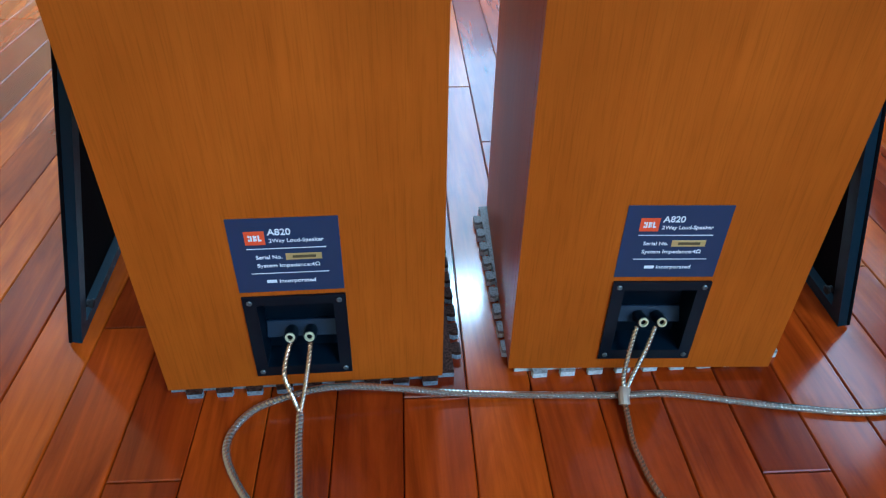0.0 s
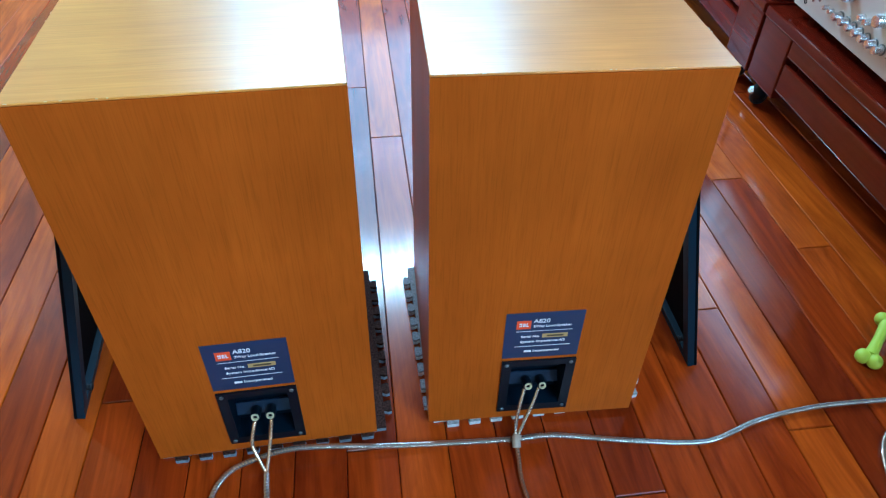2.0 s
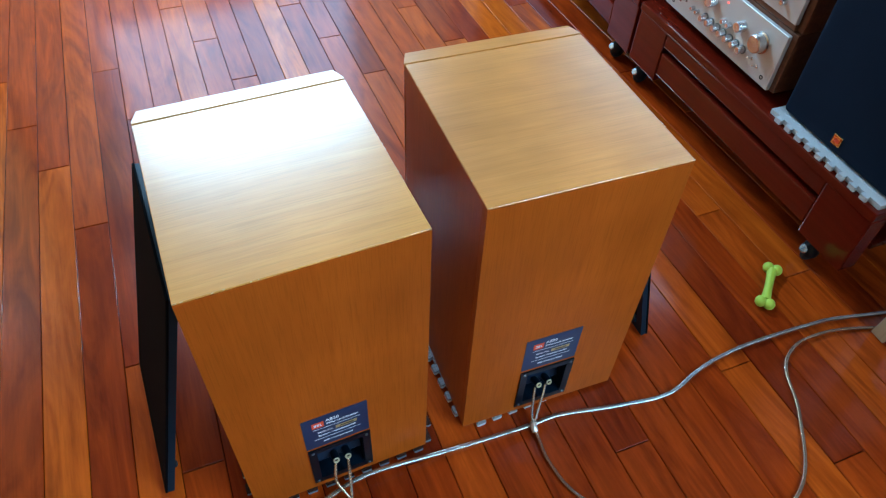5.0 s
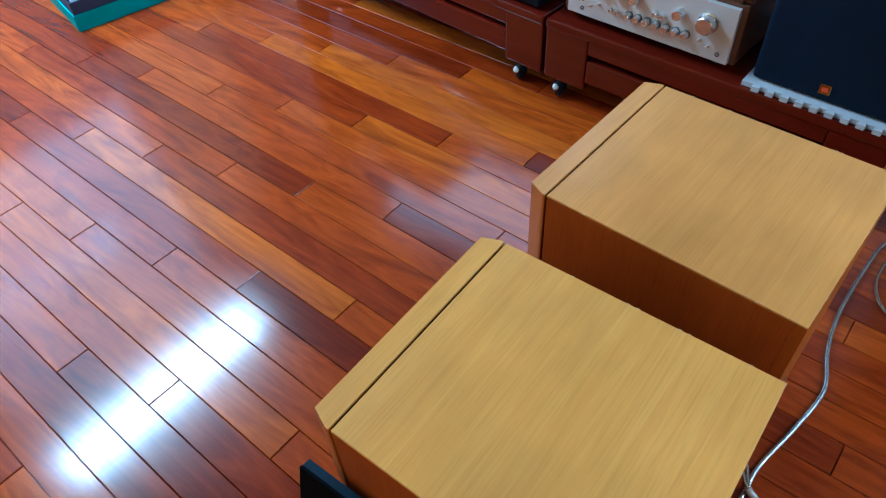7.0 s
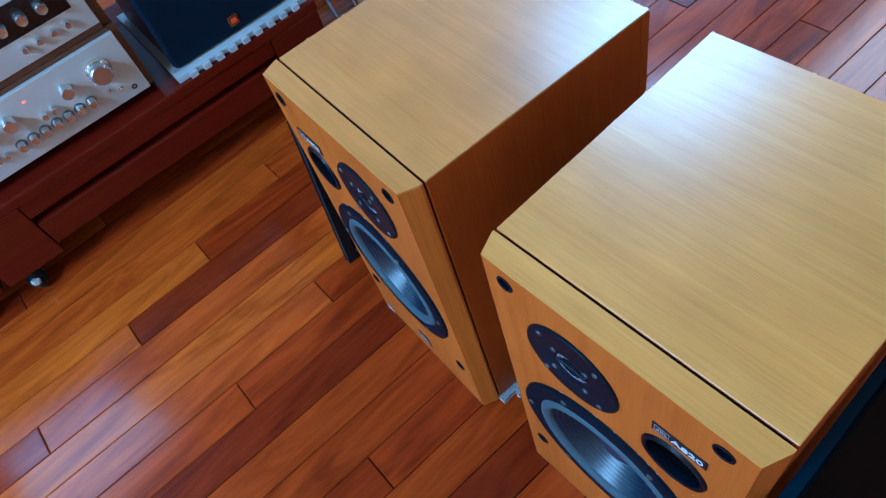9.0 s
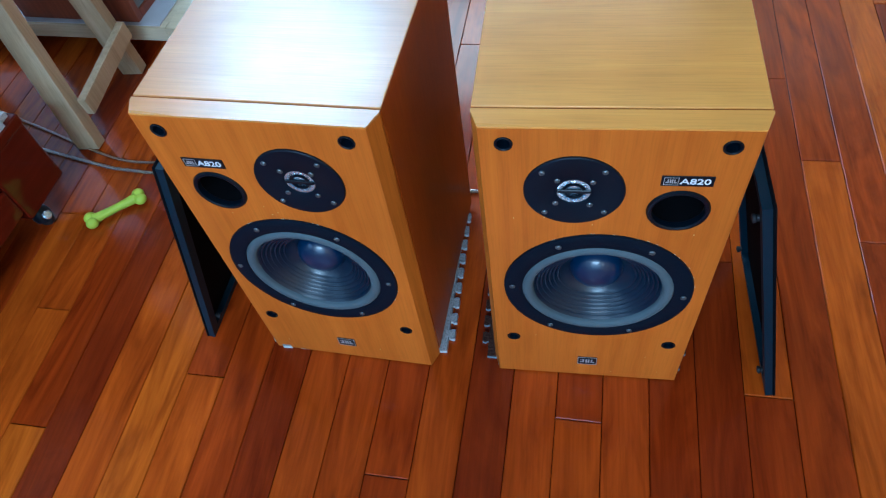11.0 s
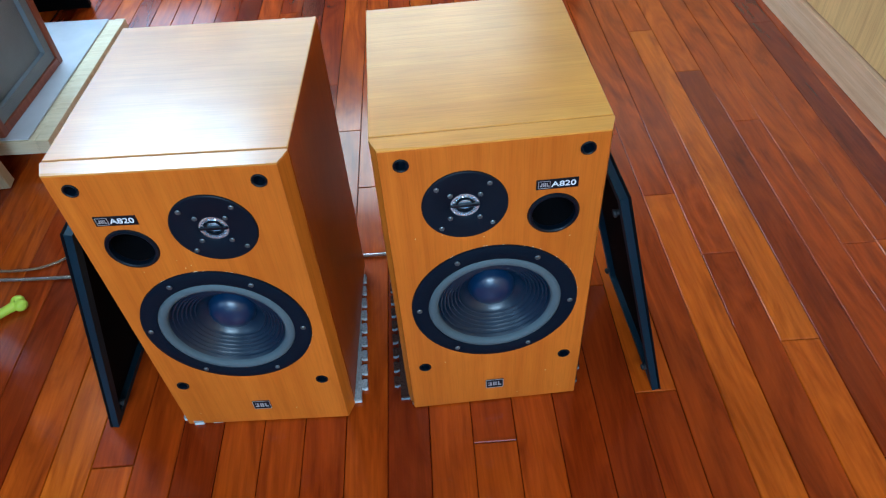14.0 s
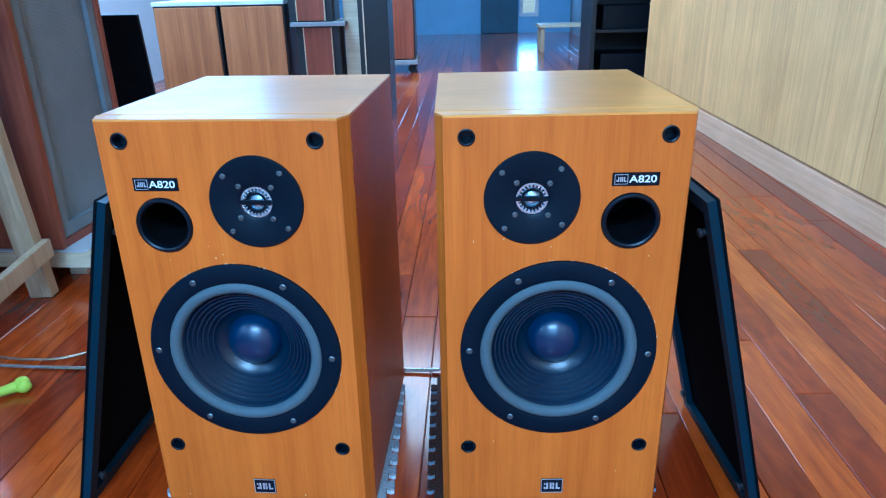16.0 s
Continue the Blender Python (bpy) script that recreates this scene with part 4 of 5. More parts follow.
def amplifier(y0, y1, z0):
    """Integrated amplifier: a wide brushed face with one large knob."""
    e = thing("amplifier", pose(1.044, y0, z0, 0, 0, -4.2), "vintage stereo amplifier with brushed silver face in a wooden case", "amplifier")
    n, h = y1 - y0, 0.152
    part("case", joined(box((0.012, 0, 0.0), (0.36, 0.016, h), 0.002), box((0.012, n - 0.016, 0.0), (0.36, n, h), 0.002), box((0.012, 0.0162, h - 0.014), (0.36, n - 0.0162, h), 0.002), box((0.03, 0.0162, 0.002), (0.35, n - 0.0162, h - 0.0145))), WALNUT, e, "dark walnut case")
    face = part("face_plate", box((0.0, 0.014, 0.002), (0.0115, n - 0.014, h - 0.008), 0.0012, 1), SILVER, e, "brushed silver face plate")
    w = n - 0.028
    u = lambda t: n - 0.014 - t * w
    part("volume_knob", turned([(0.0, 0), (0.026, 0), (0.026, 0.004), (0.0225, 0.006), (0.0215, 0.024), (0.019, 0.0265), (0.0, 0.0262)], 40, pose(0, u(0.855), 0.092, 0, -90, 0)), KNOB, face, "large silver volume knob", smooth=True)
    for t in (0.20, 0.315, 0.43):
        knob(0.0145, 0.022, face, u(t), 0.098, 0.0, KNOB)
    knob(0.0135, 0.022, face, u(0.695), 0.094, 0.0, KNOB)
    for t in (0.56, 0.605):
        knob(0.0068, 0.014, face, u(t), 0.074, 0.0, KNOB)
    for k in range(7):
        knob(0.0088, 0.019, face, u(0.405 + 0.0575 * k), 0.046, 0.0, KNOB)
        part("skirt", turned([(0.0112, 0.0002), (0.0112, 0.0022), (0.0092, 0.0026)], 20, pose(0, u(0.405 + 0.0575 * k), 0.046, 0, -90, 0)), STEEL, face)
    for t in (0.29, 0.335):
        knob(0.0055, 0.012, face, u(t), 0.044, 0.0, KNOB)
    for t, z in ((0.10, 0.046), (0.16, 0.036), (0.21, 0.046), (0.835, 0.044), (0.885, 0.036), (0.075, 0.098)):
        lever(face, u(t), z, 0.0)
    part("indicator", box((-0.0012, u(0.535) - 0.003, 0.115), (0.0002, u(0.535) + 0.003, 0.118)), RED_LIGHT, face, "glowing red indicator")
    for t in (0.10, 0.94):
        part("jack", turned([(0.0055, 0.0002), (0.0055, 0.0015), (0.0036, 0.0015), (0.0034, -0.0005), (0, -0.0005)], 16, pose(0, u(t), 0.022, 0, -90, 0)), BLACK, face)
    for y in (0.05, n - 0.05):
        for x in (0.05, 0.30):
            part("foot", turned([(0.0, -0.022), (0.016, -0.022), (0.018, -0.001), (0.0, -0.001)], 16, pose(x, y, 0)), RUBBER, e)
    return e


def tuner(y0, y1, z0):
    e = thing("tuner", pose(1.053, y0, z0, 0, 0, -4.2), "vintage tuner with black dial glass in a walnut case", "tuner")
    n, h = y1 - y0, 0.150
    part("case", joined(box((0.012, 0, 0.0), (0.34, 0.018, h), 0.002), box((0.012, n - 0.018, 0.0), (0.34, n, h), 0.002), box((0.004, 0.0182, 0.0), (0.34, n - 0.0182, 0.014), 0.002), box((0.012, 0.0182, h - 0.016), (0.34, n - 0.0182, h), 0.002), box((0.03, 0.0182, 0.0145), (0.33, n - 0.0182, h - 0.0165))), WALNUT, e, "walnut case")
    face = part("face_plate", box((0.0, 0.0185, 0.0145), (0.0115, n - 0.0185, h - 0.0165), 0.0012, 1), SILVER, e, "champagne silver face plate")
    part("dial_glass", box((-0.0012, 0.045, 0.066), (0.0, n - 0.045, h - 0.022), 0.0004, 1), DIAL, face, "black dial glass")
    for y, r in ((n - 0.085, 0.021), (n - 0.15, 0.0155), (n - 0.20, 0.011), (0.09, 0.011), (0.13, 0.011), (0.17, 0.011)):
        knob(r, 0.022, face, y, 0.098, -0.001, KNOB)
    for k in range(4):
        knob(0.0065, 0.013, face, 0.07 + 0.03 * k, 0.045, 0.0, KNOB)
    for y in (n - 0.10, n - 0.135):
        knob(0.0052, 0.011, face, y, 0.043, 0.0, KNOB)
    part("slider", box((-0.010, n * 0.52 - 0.006, 0.040), (0.0, n * 0.52 + 0.006, 0.050), 0.001, 1), KNOB, face)
    part("slot", box((-0.0004, n * 0.52 - 0.030, 0.0436), (0.0004, n * 0.52 + 0.030, 0.0464)), DARK_GAP, face)
    for y in (n - 0.065, n - 0.165):
        part("jack", turned([(0.0055, 0.0002), (0.0055, 0.0015), (0.0036, 0.0015), (0.0034, -0.0005), (0, -0.0005)], 16, pose(0, y, 0.040, 0, -90, 0)), BLACK, face)
    return e


amplifier(0.391, 0.876, 0.2690)
tuner(0.392, 0.874, 0.4220)


def receiver(y0, y1, z0):
    e = thing("disc_player", RACK_NORTH @ pose(0.018, y0, z0), "black disc player with a small lit display", "disc player")
    n, h = y1 - y0, 0.098
    part("case", box((0.008, 0, 0.008), (0.33, n, h), 0.003), BLACK, e)
    face = part("face_plate", box((0.0, 0.002, 0.009), (0.0078, n - 0.002, h - 0.002), 0.002, 1), BLACK_SATIN, e)
    part("display", box((-0.0008, n * 0.47, 0.058), (0.0, n * 0.66, 0.080)), DIAL, face)
    part("lit_digits", joined(*[box((-0.0012, n * 0.50 + 0.011 * k, 0.063), (-0.0008, n * 0.50 + 0.011 * k + 0.007, 0.074)) for k in range(6)]), CYAN_LIGHT, face, "pale blue lit digits")
    part("disc_tray", box((-0.002, n * 0.70, 0.052), (0.0, n * 0.97, 0.082), 0.0005, 1), BLACK, face)
    part("trim_line", box((-0.0016, 0.01, 0.041), (-0.0001, n - 0.01, 0.0428)), STEEL, face)
    for k in range(8):
        part("button", box((-0.004, 0.03 + 0.022 * k, 0.020), (0.0, 0.044 + 0.022 * k, 0.027), 0.0006, 1), BLACK, face)
    for y in (0.04, 0.10):
        knob(0.012, 0.014, face, y, 0.066, 0.0, BLACK)
    for y in (0.05, n - 0.05):
        for x in (0.04, 0.29):
            part("foot", turned([(0.0, 0.0), (0.016, 0.0), (0.016, 0.0078), (0.0, 0.0078)], 16, pose(x, y, 0)), RUBBER, e)
    return e


receiver(0.030, 0.500, 0.2472)
sheet = box((0.0, 0.0, 0.0), (0.30, 0.455, 0.0035), 0.001, 1)
tagged(put("paper_pad", sheet, PAPER, m=RACK_NORTH @ pose(0.022, 0.045, 0.3458, 0, 0, 1.5)), "white paper pad lying on the disc player", "paper")
for i in range(5):
    w = 0.16 - 0.012 * (i % 3)
    stack = tagged(put("magazine", box((0, 0, 0), (0.20, w, 0.007), 0.001, 1), (MAGAZINE, PAPER, YELLOW, PAPER, MAGAZINE)[i], m=RACK_NORTH @ pose(0.085 + 0.008 * i, 0.052 + 0.006 * i, 0.3497 + 0.0078 * i, 0, 0, (4, -3, 7, 1, -5)[i])), ("grey printed magazine in a small pile", "thin white booklet in a small pile", "yellow booklet in a small pile", "thin white booklet in a small pile", "grey printed magazine in a small pile")[i], "magazine", "pile of magazines")
ring = [(0.070 * math.cos(a) * (1 + 0.06 * math.sin(3 * a)), 0.070 * math.sin(a), 0.006 + 0.003 * (i // 20)) for i, a in enumerate([2 * math.pi * k / 20 for k in range(58)])]
coil = thing("coiled_lead", RACK_NORTH @ pose(0.105, 0.335, 0.3500), "black audio lead coiled on the paper", "cable")
part("cord", tube(ring, 0.0042, 8, 3), RUBBER, coil, smooth=True)
part("plug", turned([(0.0, 0.0), (0.005, 0.0), (0.005, 0.02), (0.003, 0.034), (0, 0.034)], 14, pose(0.03, -0.062, 0.009, 0, 90, -60)), YELLOW, coil, "yellow plug", smooth=True)


def covered_speaker(m, w, h, d, cloth_material, label, badge=True, rack_front=True):
    """A loudspeaker with its cloth front on; local x goes in from the front, y along it."""
    e = thing("shelf_loudspeaker", m, label, "loudspeaker", "covered loudspeakers")
    part("cabinet", box((0.022, 0.004, 0.0), (d, w - 0.004, h), 0.003), WALNUT, e, "dark wooden cabinet")
    g = part("grille", box((-0.004, 0.0, 0.004), (0.0215, w, h - 0.004), 0.012, 4), cloth_material, e, "dark blue cloth front", smooth=True)
    if badge:
        b = part("badge", box((-0.0062, w * 0.5 - 0.012, 0.022), (-0.0038, w * 0.5 + 0.012, 0.046), 0.0006, 1), GOLD, g, "small gold square badge")
        part("emblem", box((-0.0068, w * 0.5 - 0.007, 0.029), (-0.0061, w * 0.5 + 0.007, 0.039)), LABEL_RED, b)
    return e


foam_mat(RACK @ pose(0.0135, 0.010, 0.2472), 0.36, 0.345, MAT_LIGHT, MAT_LIGHT, "pale grey foam mat with jigsaw edges on the rack", "w", "foam mats on the rack")
covered_speaker(RACK @ pose(0.036, 0.018, 0.2594), 0.325, 0.58, 0.30, NAVY_CLOTH, "loudspeaker with a navy cloth front standing on a pale foam mat")
foam_mat(RACK_NORTH @ pose(0.030, 0.560, 0.2472), 0.36, 0.345, MAT_LIGHT, MAT_LIGHT, "pale grey foam mat with jigsaw edges on the rack", "w", "foam mats on the rack")
covered_speaker(RACK_NORTH @ pose(0.050, 0.575, 0.2594), 0.312, 0.58, 0.30, NAVY_CLOTH, "loudspeaker with a navy cloth front standing on a pale foam mat")


# ---- beyond the rack: pallet with a large speaker, boxes ----
def pallet(m, w, d, label):
    e = thing("pallet", m, label, "pallet")
    part("front_board", box((0.0, 0.0, 0.004), (0.022, w, 0.062), 0.003), CREAM_WOOD, e)
    part("rear_board", box((d - 0.022, 0.0, 0.004), (d, w, 0.062), 0.003), CREAM_WOOD, e)
    n = 7
    for k in range(n):
        y = (w - 0.045) * k / (n - 1)
        part("slat", box((0.0, y, 0.0625), (d, y + 0.045, 0.080), 0.003), CREAM_WOOD, e)
    return e


def large_speaker(m, w, h, d, label, group=""):
    """A tall floor loudspeaker with a framed grey cloth front; local x goes in from the front."""
    e = thing("large_loudspeaker", m, label, "loudspeaker", group)
    part("cabinet", joined(box((0, 0, 0), (d, 0.022, h), 0.003), box((0, w - 0.022, 0), (d, w, h), 0.003), box((0.001, 0.0222, 0), (d, w - 0.0222, 0.022), 0.002), box((0.001, 0.0222, h - 0.022), (d, w - 0.0222, h), 0.002), box((0.05, 0.0222, 0.0222), (d - 0.001, w - 0.0222, h - 0.0222))), RED_BROWN, e, "reddish brown wooden cabinet")
    bez = plate([(0.024, 0.024), (w - 0.024, 0.024), (w - 0.024, h - 0.024), (0.024, h - 0.024)], [[(0.054, 0.058), (w - 0.054, 0.058), (w - 0.054, h - 0.058), (0.054, h - 0.058)]], 0.0, 0.014, Matrix(((0, 0, -1, 0.020), (1, 0, 0, 0), (0, 1, 0, 0), (0, 0, 0, 1))))
    part("bezel", bez, GREY_CLOTH, e, "silvery woven bezel")
    part("cloth", box((0.021, 0.030, 0.030), (0.045, w - 0.030, h - 0.030), 0.004), GREY_CLOTH, e, "grey woven cloth")
    return e


pallet(pose(1.10, 2.03, 0, 0, 0, -8), 0.50, 0.42, "cream slatted wooden pallet on the floor")
large_speaker(pose(1.14, 2.085, 0.0805, 0, 0, -8), 0.40, 0.85, 0.34, "large loudspeaker with grey cloth front on a slatted pallet")

teal = thing("storage_box", pose(0.465, 2.478, 0.0, 0, 0, -12.8), "teal cardboard box, open, filled with odds and ends", "box")
w, d, h = 0.52, 0.38, 0.060


def open_tray(w, d, z0, z1, t, x0=0.0, y0=0.0):
    return joined(box((x0, y0, z0), (x0 + w, y0 + d, z0 + t)), box((x0, y0, z0 + t), (x0 + t, y0 + d, z1), 0.001, 1), box((x0 + w - t, y0, z0 + t), (x0 + w, y0 + d, z1), 0.001, 1), box((x0 + t, y0, z0 + t), (x0 + w - t, y0 + t, z1), 0.001, 1), box((x0 + t, y0 + d - t, z0 + t), (x0 + w - t, y0 + d, z1), 0.001, 1))


part("outer_tray", open_tray(w, d, 0.0005, h, 0.005), TEAL, teal, "teal card tray")
part("inner_tray", open_tray(w - 0.012, d - 0.012, 0.006, 0.104, 0.004, 0.006, 0.006), LABEL, teal, "dark blue inner tray")
lid = thing("box_lid", pose(0.735, 2.575, 0.1045, 0, 0, -33) @ pose(0, 0, 0, 5, 0, 0), "tilted teal lid with a printed pale top", "box lid")
part("rim", open_tray(0.44, 0.36, 0.0, 0.044, 0.004), TEAL, lid)
part("cover", box((0.0, 0.0, 0.0445), (0.44, 0.36, 0.048), 0.001, 1), TEAL_PALE, lid, "pale printed top")
for x, y, r in ((0.16, 0.16, 0.045), (0.22, 0.20, 0.035), (0.11, 0.22, 0.03), (0.27, 0.14, 0.025)):
    part("print_patch", turned([(0.0, 0.0482), (r, 0.0482), (r * 0.98, 0.0486), (0, 0.0486)], 9, pose(x, y, 0)), PINK, lid)
for i, (x, y, a) in enumerate(((0.035, 0.05, 0), (0.06, 0.09, 14), (0.03, 0.12, -9))):
    tagged(put("booklet", box((0, 0, 0), (0.11, 0.17, 0.018), 0.002, 1), (PAPER, LABEL, PAPER)[i], m=pose(0.465, 2.478, 0.0105 + 0.0185 * i, 0, 0, -12.8) @ pose(x, y, 0, 0, 0, a)), ("white booklet lying in the open box", "dark blue booklet lying in the open box", "white booklet lying in the open box")[i], "booklet", "booklets in the box")
cover = thing("covered_platform", pose(1.02, 2.68, 0.0, 0, 0, -10), "low platform under a wrinkled pale cloth", "platform")
part("deck", box((0, 0, 0.0), (0.62, 0.75, 0.062), 0.006), CREAM_WOOD, cover)
part("cloth", box((-0.004, -0.004, 0.0625), (0.624, 0.754, 0.0665), 0.002), WHITE_CLOTH, cover)


# ---- trestle, board and large speaker behind the loudspeakers ----
def beam(a, b, w, t, up=(0, 0, 1)):
    a, b = Vector(a), Vector(b)
    z = (b - a).normalized()
    x = z.cross(Vector(up)).normalized()
    y = z.cross(x)
    bm = box((-w / 2, -t / 2, 0), (w / 2, t / 2, (b - a).length), 0.0025)
    bm.transform(Matrix(((x.x, y.x, z.x, a.x), (x.y, y.y, z.y, a.y), (x.z, y.z, z.z, a.z), (0, 0, 0, 1))))
    return bm


def trestle(x, y0, y1):
    e = thing("trestle", pose(x, (y0 + y1) / 2, 0), "pale unpainted pine trestle standing on the boards", "trestle")
    half = (y1 - y0) / 2
    for xx in (0.0, 0.50):
        for s in (-1, 1):
            part("leg", beam((xx, s * half, 0.002), (xx + 0.02, s * half * 0.62, 0.70), 0.034, 0.058, (1, 0, 0)), PINE, e)
        part("brace", beam((xx - 0.042, -half * 0.98, 0.135), (xx - 0.042, half * 0.90, 0.112), 0.020, 0.046, (0, 0, 1)), PINE, e)
    part("top_rail", box((-0.05, -0.10, 0.702), (0.62, 0.10, 0.745), 0.004), PINE, e)
    return e


trestle(1.032, -0.421, -0.146)
PLAT = pose(0.889, -0.474, 0.0, 0, 0, -4)
stand = thing("low_platform", PLAT, "low pale wooden platform under a white cloth", "platform")
part("side_board", box((0.0, -0.66, 0.050), (0.035, 0.0, 0.0905), 0.003), CREAM_WOOD, stand)
part("front_board", box((0.0355, -0.03, 0.050), (0.90, 0.0, 0.0905), 0.003), CREAM_WOOD, stand)
part("deck", box((0.0355, -0.66, 0.070), (0.90, -0.0305, 0.088), 0.002), CREAM_WOOD, stand)
for x in (0.10, 0.82):
    for y in (-0.62, -0.12):
        part("foot", box((x, y, 0.0), (x + 0.05, y + 0.05, 0.0695), 0.003), CREAM_WOOD, stand)
tagged(put("cloth_cover", box((0.052, -0.655, 0.0912), (0.89, -0.006, 0.0940), 0.001, 1), WHITE_CLOTH, m=PLAT), "white cloth spread over the low platform", "cloth")
large_speaker(pose(0.967, -0.880, 0.0944, 0, 0, -5.2), 0.385, 0.95, 0.36, "large loudspeaker with framed grey cloth front on a white cloth", "large loudspeakers")


# ---- far end: rows of stored loudspeakers ----
def stored_speaker(m, w, h, d, material, label, side):
    e = thing("stored_loudspeaker", m, label, "loudspeaker", "stored loudspeakers")
    part("cabinet", box((0, 0, 0), (w, d, h), 0.004), side, e)
    part("front", box((0.008, d + 0.0003, 0.008), (w - 0.008, d + 0.016, h - 0.008), 0.004), material, e)
    return e


stored_speaker(pose(0.862, -3.05, 0.0), 0.345, 0.615, 0.33, BROWN_SPEAKER, "brown teak veneered loudspeaker standing in a row", SHELF_DARK)
stored_speaker(pose(1.222, -3.05, 0.0), 0.345, 0.615, 0.33, BROWN_SPEAKER, "brown teak veneered loudspeaker standing in a row", SHELF_DARK)
tagged(put("white_board", box((0.86, -3.05, 0.6155), (1.57, -2.71, 0.636), 0.002), PAPER), "white board lying across two stored loudspeakers", "board")


def small_monitor(m):
    """A small red-brown speaker between dark edges."""
    e = thing("small_loudspeaker", m, "small reddish loudspeaker with dark sides and pale edging", "loudspeaker", "stacked small loudspeakers")
    part("body", box((0.0, 0.0, 0.0), (0.236, 0.25, 0.50), 0.004), SHELF_DARK, e)
    part("front", box((0.045, 0.2503, 0.006), (0.19, 0.262, 0.494), 0.003), RED_BROWN, e)
    for x in (0.040, 0.1905):
        part("edging", box((x, 0.2503, 0.006), (x + 0.0045, 0.264, 0.494), 0.001, 1), CREAM_WOOD, e)


small_monitor(pose(0.572, -2.96, 0.0))
tagged(put("shelf_board", box((0.535, -2.98, 0.5004), (0.83, -2.68, 0.522), 0.002), MAT_GREY), "grey board between two stacked loudspeakers", "board")
small_monitor(pose(0.600, -2.96, 0.5224))
tagged(put("pale_column", box((0.475, -2.92, 0.0), (0.555, -2.78, 1.15), 0.004), CREAM_WOOD), "tall pale wooden side panel standing upright", "board")
tall = thing("tall_cabinet", pose(0.305, -3.05, 0.0), "tall dark brown cabinet standing in the row", "cabinet")
part("body", box((0, 0, 0), (0.16, 0.36, 1.2), 0.004), SHELF_DARK, tall)
part("trim_strip", box((0.128, 0.3603, 0.01), (0.134, 0.364, 1.19), 0.001, 1), CREAM_WOOD, tall)
trolley = thing("trolley", pose(0.235, -4.98, 0), "low grey trolley on small wheels in the passage", "trolley")
part("deck", box((0, 0, 0.070), (0.34, 0.42, 0.105), 0.004), MAT_GREY, trolley)
for x in (0.05, 0.29):
    for y in (0.05, 0.37):
        part("wheel", turned([(0.0, -0.012), (0.032, -0.011), (0.034, 0.0), (0.032, 0.011), (0.0, 0.012)], 20, pose(x, y, 0.035, 90, 0, 0)), RUBBER, trolley, smooth=True)
stored_speaker(pose(0.255, -4.95, 0.1055), 0.30, 0.85, 0.36, RED_BROWN, "reddish loudspeaker standing on a low trolley", SHELF_DARK)
bench = thing("bench", pose(-1.43, -6.25, 0.0), "low bench with a pale wooden top", "bench")
part("seat", box((0, 0, 0.235), (0.52, 0.30, 0.262), 0.004), CREAM_WOOD, bench)
for x in (0.02, 0.46):
    for y in (0.02, 0.24):
        part("leg", box((x, y, 0.0), (x + 0.04, y + 0.04, 0.2345), 0.003), PINE, bench)
rackd = thing("dark_shelf", pose(-1.58, -4.05, 0.0), "tall black open shelf with stored gear", "shelf")
for x in (0.0, 0.58):
    part("upright", box((x, 0.0, 0.0), (x + 0.03, 0.40, 2.0), 0.003), SHELF_DARK, rackd)
for z in (0.05, 0.36, 0.70, 1.05, 1.5, 1.95):
    part("shelf", box((0.0305, 0.0, z), (0.5795, 0.40, z + 0.02), 0.002), SHELF_DARK, rackd)
part("back", box((0.0305, -0.013, 0.0), (0.5795, -0.001, 1.98)), SHELF_DARK, rackd)
for i, z in enumerate((0.0705, 0.3805, 0.7205)):
    stored = tagged(put("stored_amplifier", box((-1.53, -3.98, z), (-1.05, -3.68, z + 0.15), 0.006), BLACK), "black hi-fi unit stored on a shelf", "amplifier", "stored hi-fi units")
panel = thing("speaker_grille", pose(1.075, -1.46, 0.003, -7, 0, 0), "large black cloth grille leaning behind a loudspeaker", "speaker grille")
part("frame", box((0.0, 0.0, 0.0), (0.36, 0.018, 0.64), 0.003), BLACK_SATIN, panel)
part("cloth", box((-0.001, 0.0185, -0.001), (0.361, 0.024, 0.641), 0.002), BLACK_CLOTH, panel)

# ---- floor boards, last ----
BW, BW_W = 0.0758, 0.0767      # widths of the boards, the western ones a trace wider
SLANT = 0.032    # the boards run a little askew to the loudspeakers


def seam(k):
    """Where the edge of row k starts."""
    return -0.0468 + (BW_W if k < 0 else BW) * k


def board_mesh(length, width=BW, gap=0.0006, depth=0.012):
    """One board with eased edges, its corner at the origin, its length along y."""
    a, b, c, d = gap, width - gap, gap, length - gap
    e = 0.0013
    v = [(a, c, -depth), (b, c, -depth), (b, d, -depth), (a, d, -depth), (a, c, -e), (b, c, -e), (b, d, -e), (a, d, -e), (a + e, c + e, 0), (b - e, c + e, 0), (b - e, d - e, 0), (a + e, d - e, 0)]
    f = [(8, 9, 10, 11), (4, 5, 9, 8), (5, 6, 10, 9), (6, 7, 11, 10), (7, 4, 8, 11), (0, 1, 5, 4), (1, 2, 6, 5), (2, 3, 7, 6), (3, 0, 4, 7)]
    return v, f


# Where one end joint of each row lies; the rows beyond go on in steps.
ENDS = {-15: 1.55, -14: 1.297, -13: 1.30, -12: -0.395, -11: 0.566, -10: 0.312, -9: 0.067, -8: 1.083, -7: 0.833, -6: 0.393, -5: 0.123, -4: -0.109, -3: 0.70, -2: 0.46, -1: 1.31, 0: -0.02, 1: 0.83, 2: 0.583, 3: 0.34, 4: 0.10, 5: -0.15, 6: 0.675, 7: 0.43, 8: 0.18, 9: 1.017, 10: 0.77, 11: 0.553, 12: 0.31}
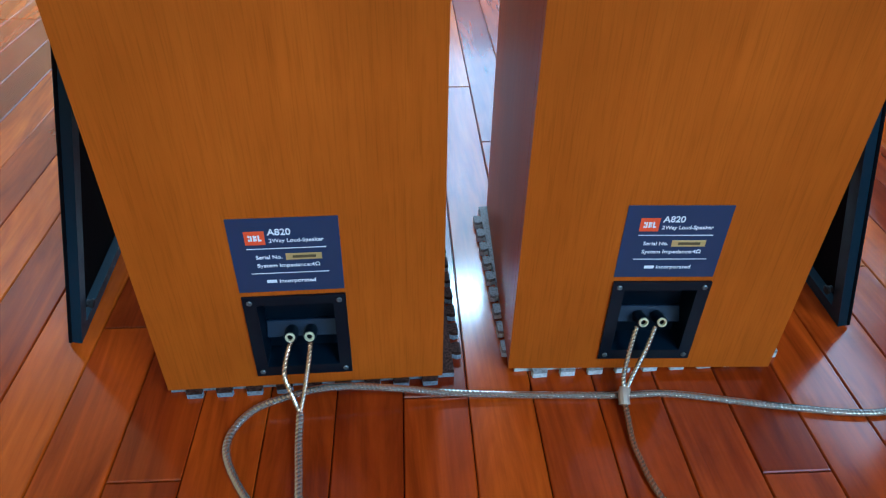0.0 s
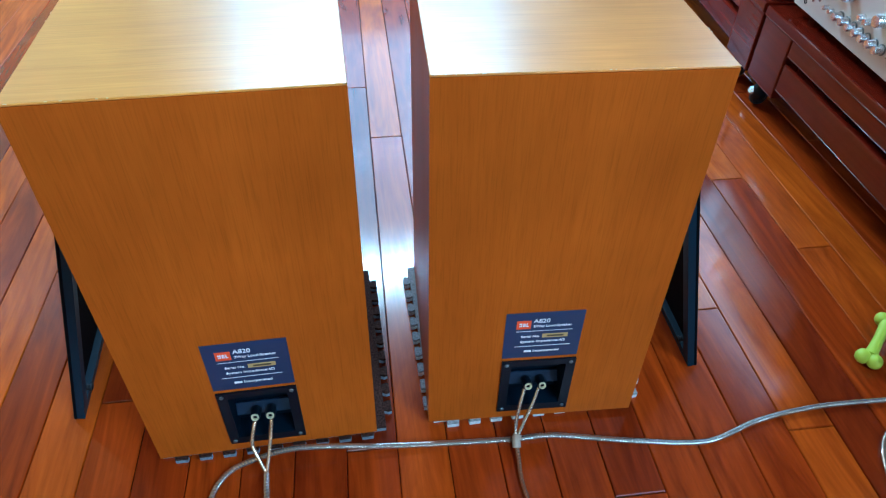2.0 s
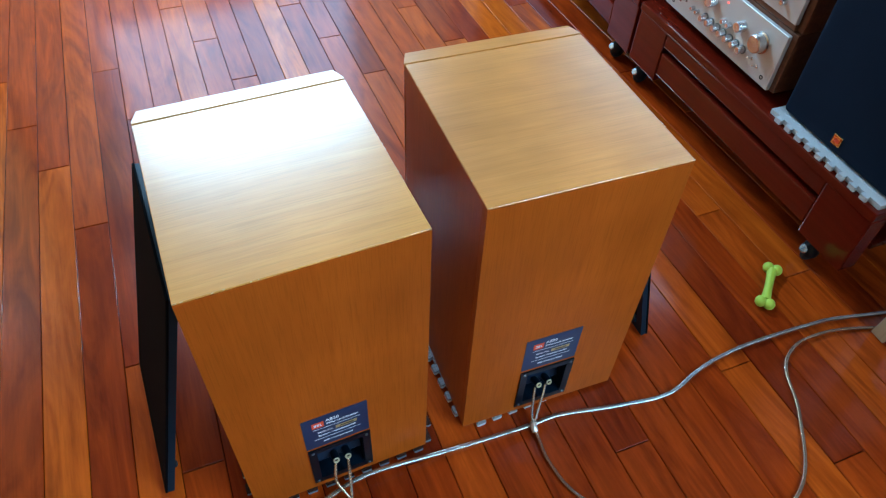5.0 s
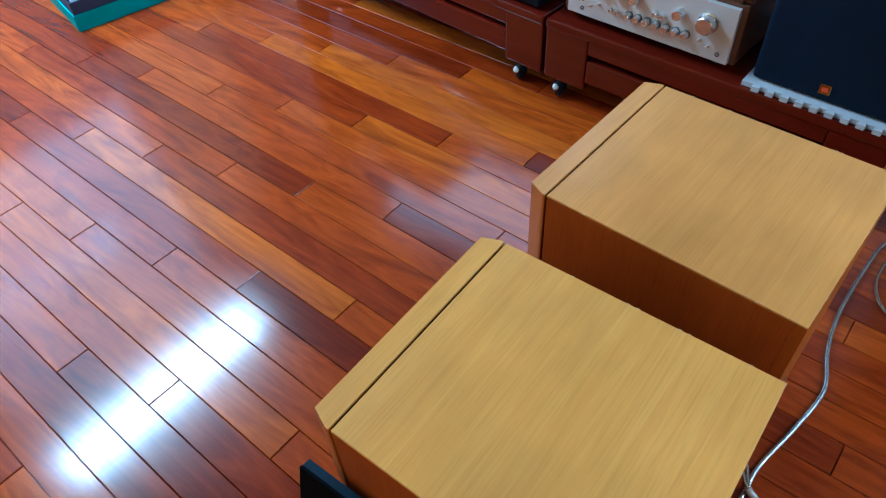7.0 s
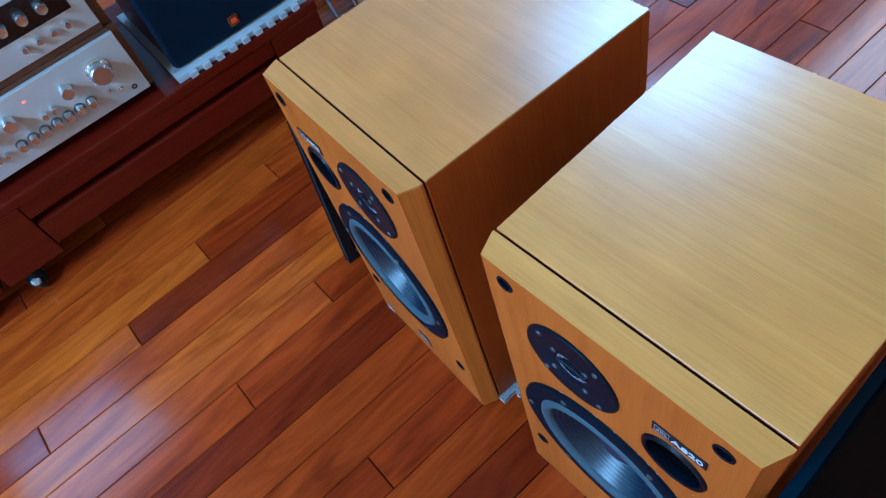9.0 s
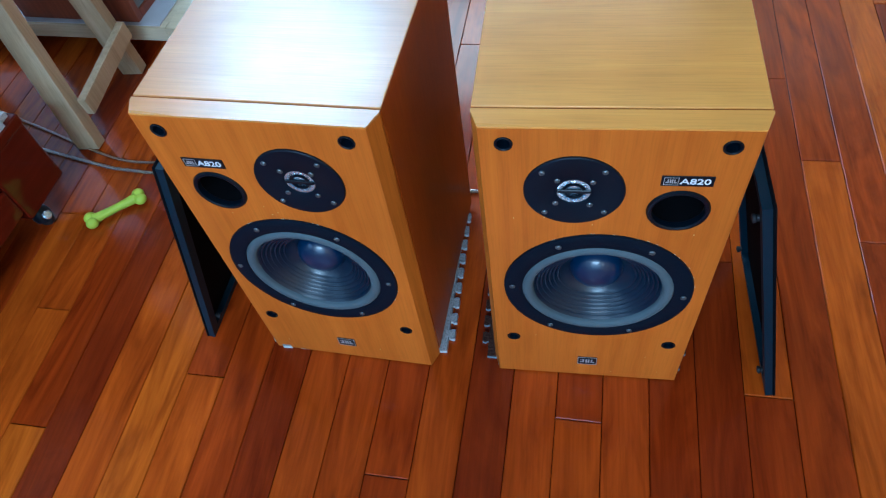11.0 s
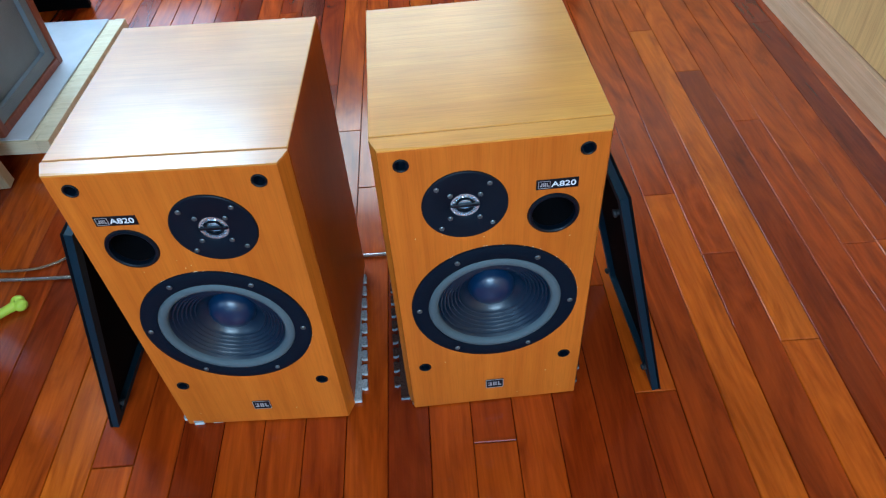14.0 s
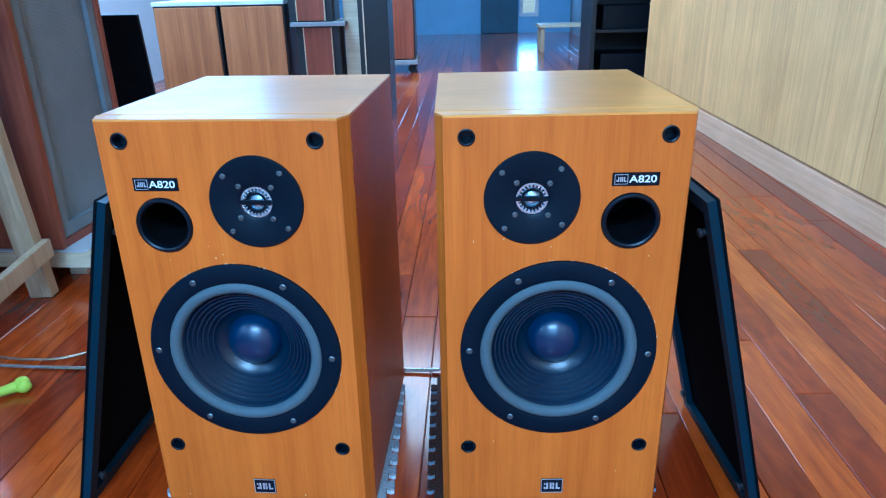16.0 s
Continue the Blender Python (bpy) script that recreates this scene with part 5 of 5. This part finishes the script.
# How pale some boards are, from 0 (dark brown) to 1 (pale orange), by row and a place along it.
PALE = [(0, 0.5, 0.05), (0, 1.5, 0.30), (0, -0.5, 0.40), (1, 1.3, 0.86), (1, 0.3, 0.55), (2, 0.2, 0.36), (2, 1.1, 0.30), (3, 0.9, 0.50), (3, -0.3, 0.28), (4, 0.6, 0.55), (4, -0.5, 0.35), (5, 0.4, 0.12), (5, -0.5, 0.42), (5, 1.4, 0.5), (6, 0.2, 0.40), (6, 1.1, 0.5), (7, 0.9, 0.62), (7, 0.0, 0.4), (8, 0.7, 0.80), (8, -0.3, 0.3), (8, 1.7, 0.3), (9, 0.5, 0.6), (10, 0.2, 0.10), (10, 1.2, 0.8), (11, 0.1, 0.30), (11, 1.0, 0.85), (12, 0.9, 0.7), (12, 0.0, 0.6), (13, 0.7, 0.72),
        (-1, 0.8, 0.52), (-2, 0.1, 0.30), (-2, 0.8, 0.55), (-3, 0.2, 0.50), (-4, 0.4, 0.24), (-4, -0.5, 0.2), (-5, 0.6, 0.12), (-5, 0.0, 0.42), (-6, 0.8, 0.25), (-6, 0.1, 0.62), (-7, 0.3, 0.28), (-8, 0.3, 0.72), (-8, -0.6, 0.4), (-9, -0.3, 0.38), (-9, 0.6, 0.30), (-10, -0.2, 0.82), (-10, 0.8, 0.70), (-11, 0.0, 0.14), (-11, -1.0, 0.66), (-12, 0.0, 0.40), (-13, 0.5, 0.45), (-14, 0.5, 0.6), (-15, 0.5, 0.75)]
rng = random.Random(7)
turn = -math.atan(SLANT)
near_mesh = {}
far_v, far_f = [], []
for k in range(-24, 34):
    step = ENDS[k] if k in ENDS else ((0.31 - 0.245 * (k - 12)) if k > 12 else (1.55 - 0.245 * (k + 15)))
    LONG = 1.10 if k > -7 else 1.222     # boards of two lengths
    first = step - LONG * math.ceil((step + 12.6) / LONG)
    ends = sorted([first + LONG * i for i in range(17)])
    for y0, y1 in zip(ends, ends[1:]):
        x = seam(k) + SLANT * y0
        if not (-1.78 < x < 2.37 and y0 < 3.66 and y1 > -8.4):
            continue
        y0, y1 = max(y0, -8.45), min(y1, 3.80)
        x = seam(k) + SLANT * y0
        length = round(y1 - y0, 4)
        if -1.32 < x < 1.15 and y1 > -1.5 and y0 < 2.6:
            key = (length, k < 0)
            if key not in near_mesh:
                v, f = board_mesh(length, BW_W if k < 0 else BW)
                near_mesh[key] = bpy.data.meshes.new("board")
                near_mesh[key].from_pydata(v, [], f)
                near_mesh[key].materials.append(FLOOR)
            ob = new("board", near_mesh[key])
            ob.parent = FLOOR_BASE
            known = [p for row, at, p in PALE if row == k and y0 < at < y1]
            pale = known[0] if known else min(max(rng.gauss(0.42, 0.2), 0.0), 1.0)
            ob.color = (pale, pale, pale, 1)
            ob.matrix_basis = pose(x, y0, rng.uniform(-0.0004, 0.0), rng.uniform(-0.01, 0.01), rng.uniform(-0.12, 0.12), math.degrees(turn))
        else:
            v, f = board_mesh(length, BW_W if k < 0 else BW)
            n = len(far_v)
            far_v += [(p[0] + x + SLANT * p[1], p[1] + y0, p[2]) for p in v]
            far_f += [tuple(i + n for i in q) for q in f]
mesh = bpy.data.meshes.new("far_boards")
mesh.from_pydata(far_v, [], far_f)
mesh.materials.append(FLOOR_FAR)
ob = new("far_boards", mesh)
ob.parent = FLOOR_BASE
tagged(ob, "boards of the same red hardwood further off", kind="stuff")
